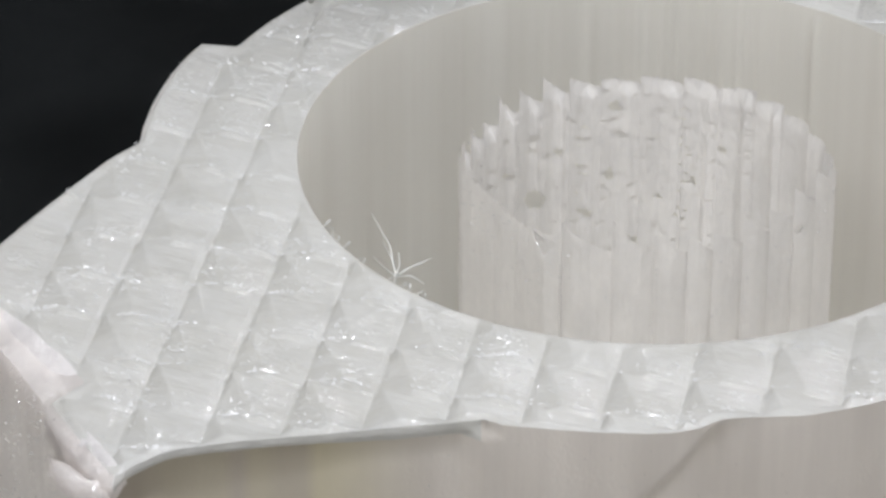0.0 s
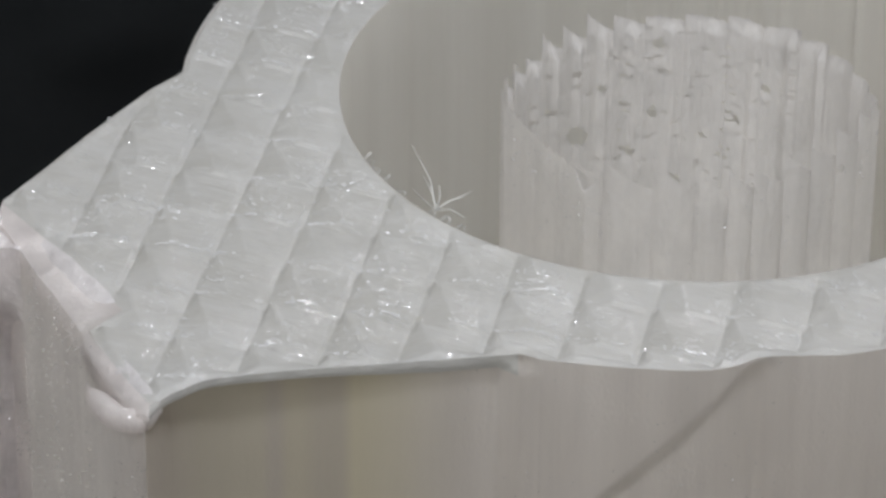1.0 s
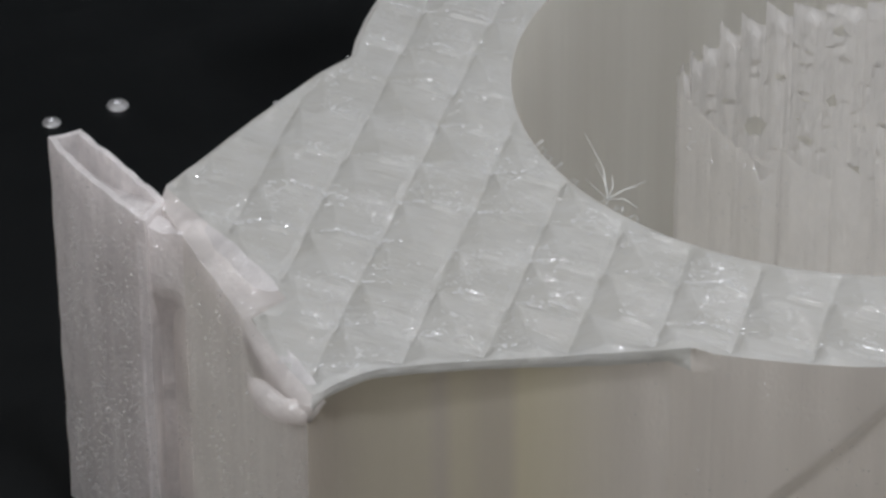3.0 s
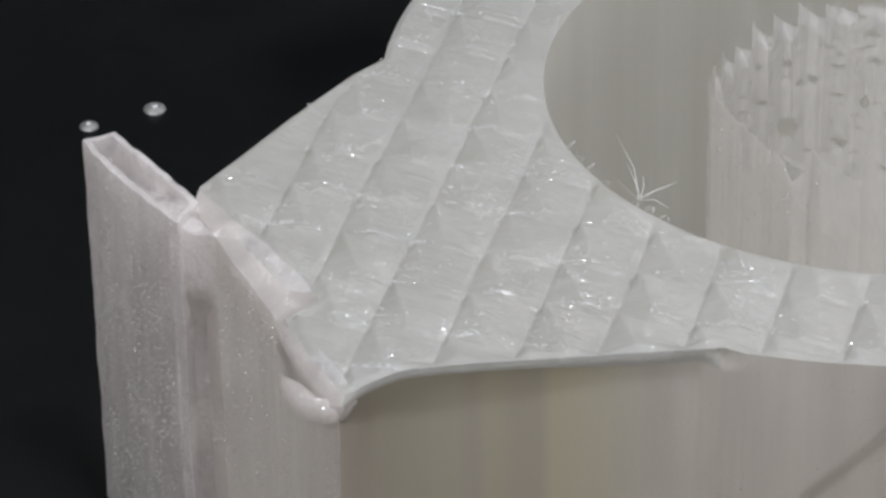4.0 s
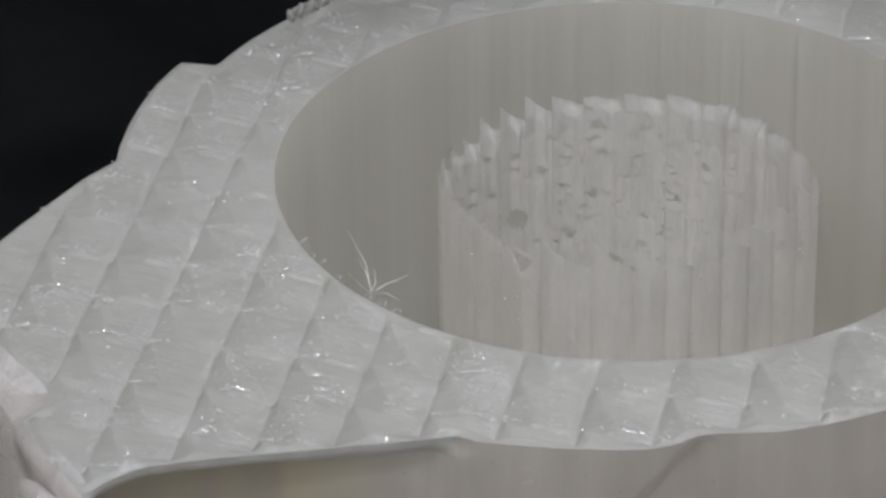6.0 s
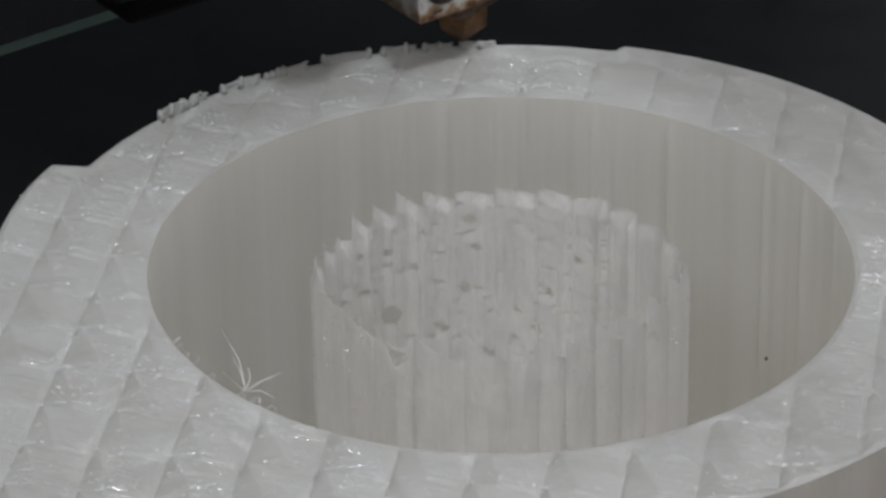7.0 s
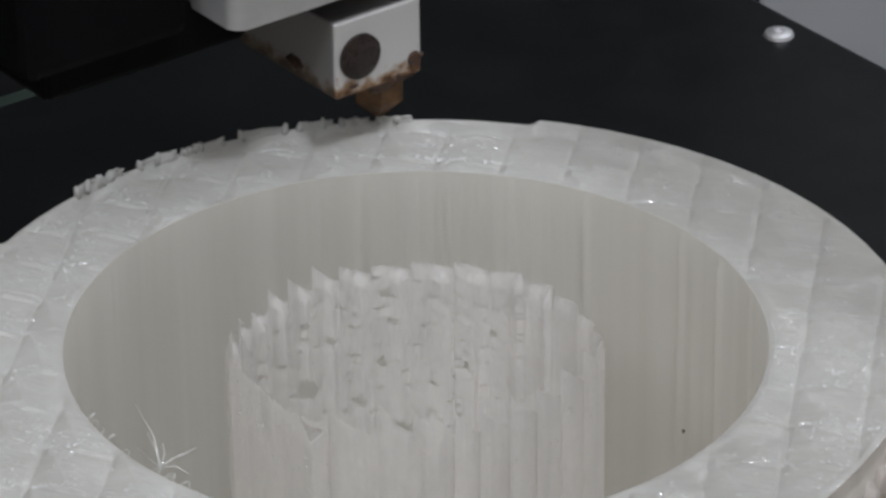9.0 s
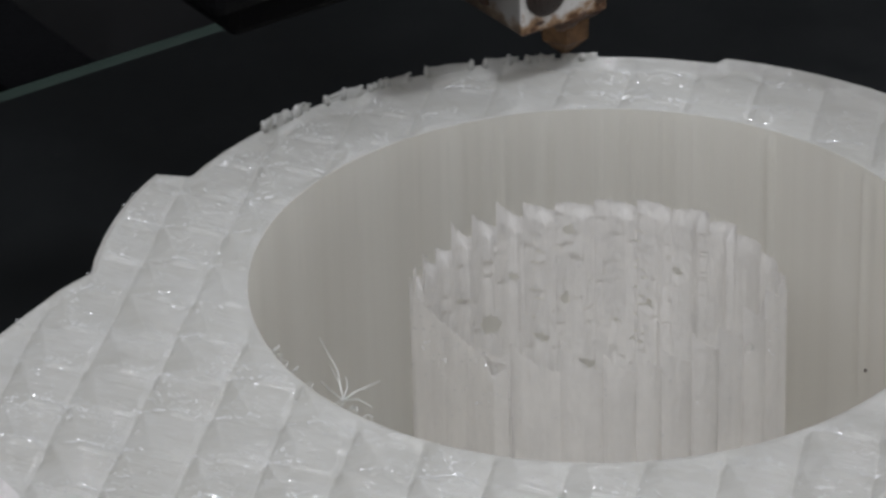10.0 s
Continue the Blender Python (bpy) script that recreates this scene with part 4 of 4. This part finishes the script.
# ---- print head ----
HEAD = pose(-0.0039, 0.0540, 0.0004, 0, 0, 36)
head = thing("print_head", HEAD, "black and silver print head with a stained heater block", "print head")
block = box("heater_block", (-9.9, -5.0, 7.0), (3.0, 15.5, 17.2), BLOCK, head, 0.35, "bare aluminium heater block with scorched edge", 3)
FACE = Matrix.Translation((-6.3, -5.0, 12.0)) @ Matrix.Rotation(radians(90), 4, "X")
turned("heater_cartridge", [(0.3, 0.55), (2.5, 0.55), (2.95, 0.35), (3.05, -0.6), (0.3, -0.6)], CARTRIDGE, block, FACE, 40, "dark oxidised cartridge end")
turned("retaining_screw", [(0.2, 0.3), (0.8, 0.3), (1.0, 0.0), (0.2, 0.0)], CHAR, block, Matrix.Translation((1.9, -5.0, 9.2)) @ Matrix.Rotation(radians(90), 4, "X"), 16)
turned("nozzle", [(0.35, 0.0), (0.6, 0.0), (2.9, 2.2), (3.3, 2.6), (3.4, 6.6), (3.0, 8.4), (0.5, 8.4)], BRASS, head, None, 6, "burnt brass hexagonal nozzle", smooth=False)


def crust(name, at, size, seed):
    """A lump of burnt filament."""
    bm = bmesh.new()
    bmesh.ops.create_icosphere(bm, subdivisions=3, radius=1.0)
    for v in bm.verts:
        n = noise.noise(v.co * 1.6 + Vector((seed, 0, 0))) * 0.45 + noise.noise(v.co * 4 + Vector((0, seed, 0))) * 0.2
        c = v.co * (1 + n)
        v.co = Vector([(a + b * s) * 0.001 for a, b, s in zip(at, c, size)])
    me = bpy.data.meshes.new(name)
    bm.to_mesh(me)
    bm.free()
    me.shade_smooth()
    me.materials.append(CHAR)
    ob = new(name, me)
    ob.parent = head
    return tagged(ob, "crust of burnt brown filament")


crust("crust", (-1.0, -3.4, 7.2), (3.8, 1.5, 1.5), 1)
crust("crust", (-2.0, -2.6, 6.2), (1.6, 1.0, 1.3), 5)
crust("crust", (2.3, -3.8, 9.0), (1.3, 1.4, 0.9), 2)
crust("crust", (-7.2, -4.0, 8.4), (1.8, 1.1, 0.6), 3)
crust("crust", (-9.6, 3.5, 9.0), (0.5, 2.4, 1.2), 4)
turned("heat_break", [(1.5, 17.5), (3.4, 18.0), (3.4, 22.6), (1.5, 23.0)], ALU, head, Matrix.Translation((-1.6, 2.0, 0)), 28)


def cover():
    """A bent sheet: the front face, two sides and a rounded corner."""
    t = 1.0
    r = 2.2
    path = [(-25, 24)]
    path += [(-25, -6 + r)]
    path += [(-25 + r - r * math.cos(a), -6 + r - r * math.sin(a)) for a in [radians(15 * k) for k in range(1, 6)]]
    path += [(-25 + r, -6), (6 - 0.6, -6), (6, -5.4), (6, 24)]
    o = np.array(path, float)
    c = np.array([-10.5, 12.0])
    i = o + np.sign(c - o) * t * np.array([1, 1])
    n = len(o)
    verts = []
    for z in (21.0, 44.2):
        verts += [(x, y, z) for x, y in o] + [(x, y, z) for x, y in i]
    faces = []
    for k in range(n - 1):
        faces += [(k, k + 1, 2 * n + k + 1, 2 * n + k), (n + k, n + k + 1, 3 * n + k + 1, 3 * n + k),
                  (k, k + 1, n + k + 1, n + k), (2 * n + k, 2 * n + k + 1, 3 * n + k + 1, 3 * n + k)]
    for k in (0, n - 1):
        faces.append((k, n + k, 3 * n + k, 2 * n + k))
    return verts, faces


part("sheet_cover", *cover(), SHEET, head, "satin silver bent sheet cover", smooth=True).data.set_sharp_from_angle(angle=radians(30))
box("cover_floor", (-23.8, -4.8, 22.8), (4.8, 23.5, 24.0), BLACK, head, 0.2)
box("fan_housing", (-24.6, -5.0, 44.6), (5.6, 26.0, 88.0), BLACK, head, 1.2)
box("carriage", (5.8, -4.0, 48.0), (27.0, 30.0, 72.0), BLACK, head, 1.5)
box("motor", (-24.0, 27.0, 40.0), (18.0, 62.0, 82.0), BLACK, head, 1.5)
box("air_duct", (-50.5, -0.5, 19.6), (-27.6, 27.0, 44.0), BLACK, head, 1.5, "black plastic air duct")
box("duct_outlet", (-46.0, 3.0, 14.6), (-17.0, 24.0, 22.0), BLACK, head, 1.0, "black plastic duct outlet")
box("side_bracket", (-34.0, 2.0, 30.4), (-27.6, 24.0, 46.0), BLACK, head, 1.0)
turned("bracket_screw", [(0.3, 1.2), (1.7, 1.2), (2.2, 0.6), (2.3, 0.0)], SCREW, head, Matrix.Translation((-34.0, 12.0, 36.0)) @ Matrix.Rotation(radians(-90), 4, "Y"), 24)

# warning label on the housing's face
label = thing("warning_label", HEAD, "yellow triangular hot-surface warning label on the housing", "label")


def rounded_triangle(half, height, corner, y0, y1, bx, bz):
    pts = []
    tri = [(-half, 0.0), (half, 0.0), (0.0, height)]
    mid = np.mean(tri, 0)
    for k in range(3):
        p, q, s = np.array(tri[k]), np.array(tri[k - 1]), np.array(tri[(k + 1) % 3])
        a = p + (q - p) / np.linalg.norm(q - p) * corner
        b = p + (s - p) / np.linalg.norm(s - p) * corner
        for w in (0, 0.25, 0.5, 0.75, 1):
            pts.append((1 - w) ** 2 * a + 2 * w * (1 - w) * p + w * w * b)
    n = len(pts)
    verts = [(bx + x, y0, bz + z) for x, z in pts] + [(bx + x, y1, bz + z) for x, z in pts]
    faces = [tuple(range(n)), tuple(range(n, 2 * n))] + [(k, (k + 1) % n, n + (k + 1) % n, n + k) for k in range(n)]
    return verts, faces


part("sticker", *rounded_triangle(7.8, 13.6, 1.6, -5.02, -5.2, -12.0, 50.6), YELLOW, label)
part("ink_border", *rounded_triangle(6.3, 10.9, 0.8, -5.2, -5.26, -12.0, 51.6), INK, label, "black triangular border")
part("inner_field", *rounded_triangle(5.2, 8.9, 0.5, -5.26, -5.32, -12.0, 52.3), YELLOW, label)
for k in range(3):
    x = -13.3 + 1.3 * k
    tube("heat_wave", [(x + 0.45 * math.sin(z * 2.6), -5.34, 54.2 + z) for z in np.linspace(0, 3.2, 12)], [0.22] * 12, INK, label, 6)
box("surface_bar", (-14.2, -5.4, 53.3), (-9.8, -5.3, 53.7), INK, label, 0)

# rods that carry the head
for x, z in ((12.0, 60.0), (22.0, 60.0)):
    rod = turned("guide_rod", [(3.4, -245), (4.0, -244), (4.0, 255), (3.4, 256)], STEEL, None, None, 48)
    rod.matrix_world = HEAD @ pose(x * 0.001, 0, z * 0.001, -90, 0, 0)
    tagged(rod, "polished steel guide rod through the print head", "guide rod", "guide rods")
cross = turned("guide_rod", [(3.4, -190), (4.0, -189), (4.0, 189), (3.4, 190)], STEEL, None, None, 48)
cross.matrix_world = HEAD @ pose(-0.02, 0.045, 0.090, 0, 90, 0)
tagged(cross, "polished steel guide rod behind the print head", "guide rod", "guide rods")
ring_clip = tube("wire_clip", [(-52 + 0 * a, 45 + 5.2 * math.cos(a), 90 + 5.2 * math.sin(a)) for a in np.linspace(0.4, 6.0, 28)], [0.8] * 28, STEEL, None, 10)
ring_clip.matrix_world = HEAD
tagged(ring_clip, "bent steel wire clip round the guide rod", "wire clip")
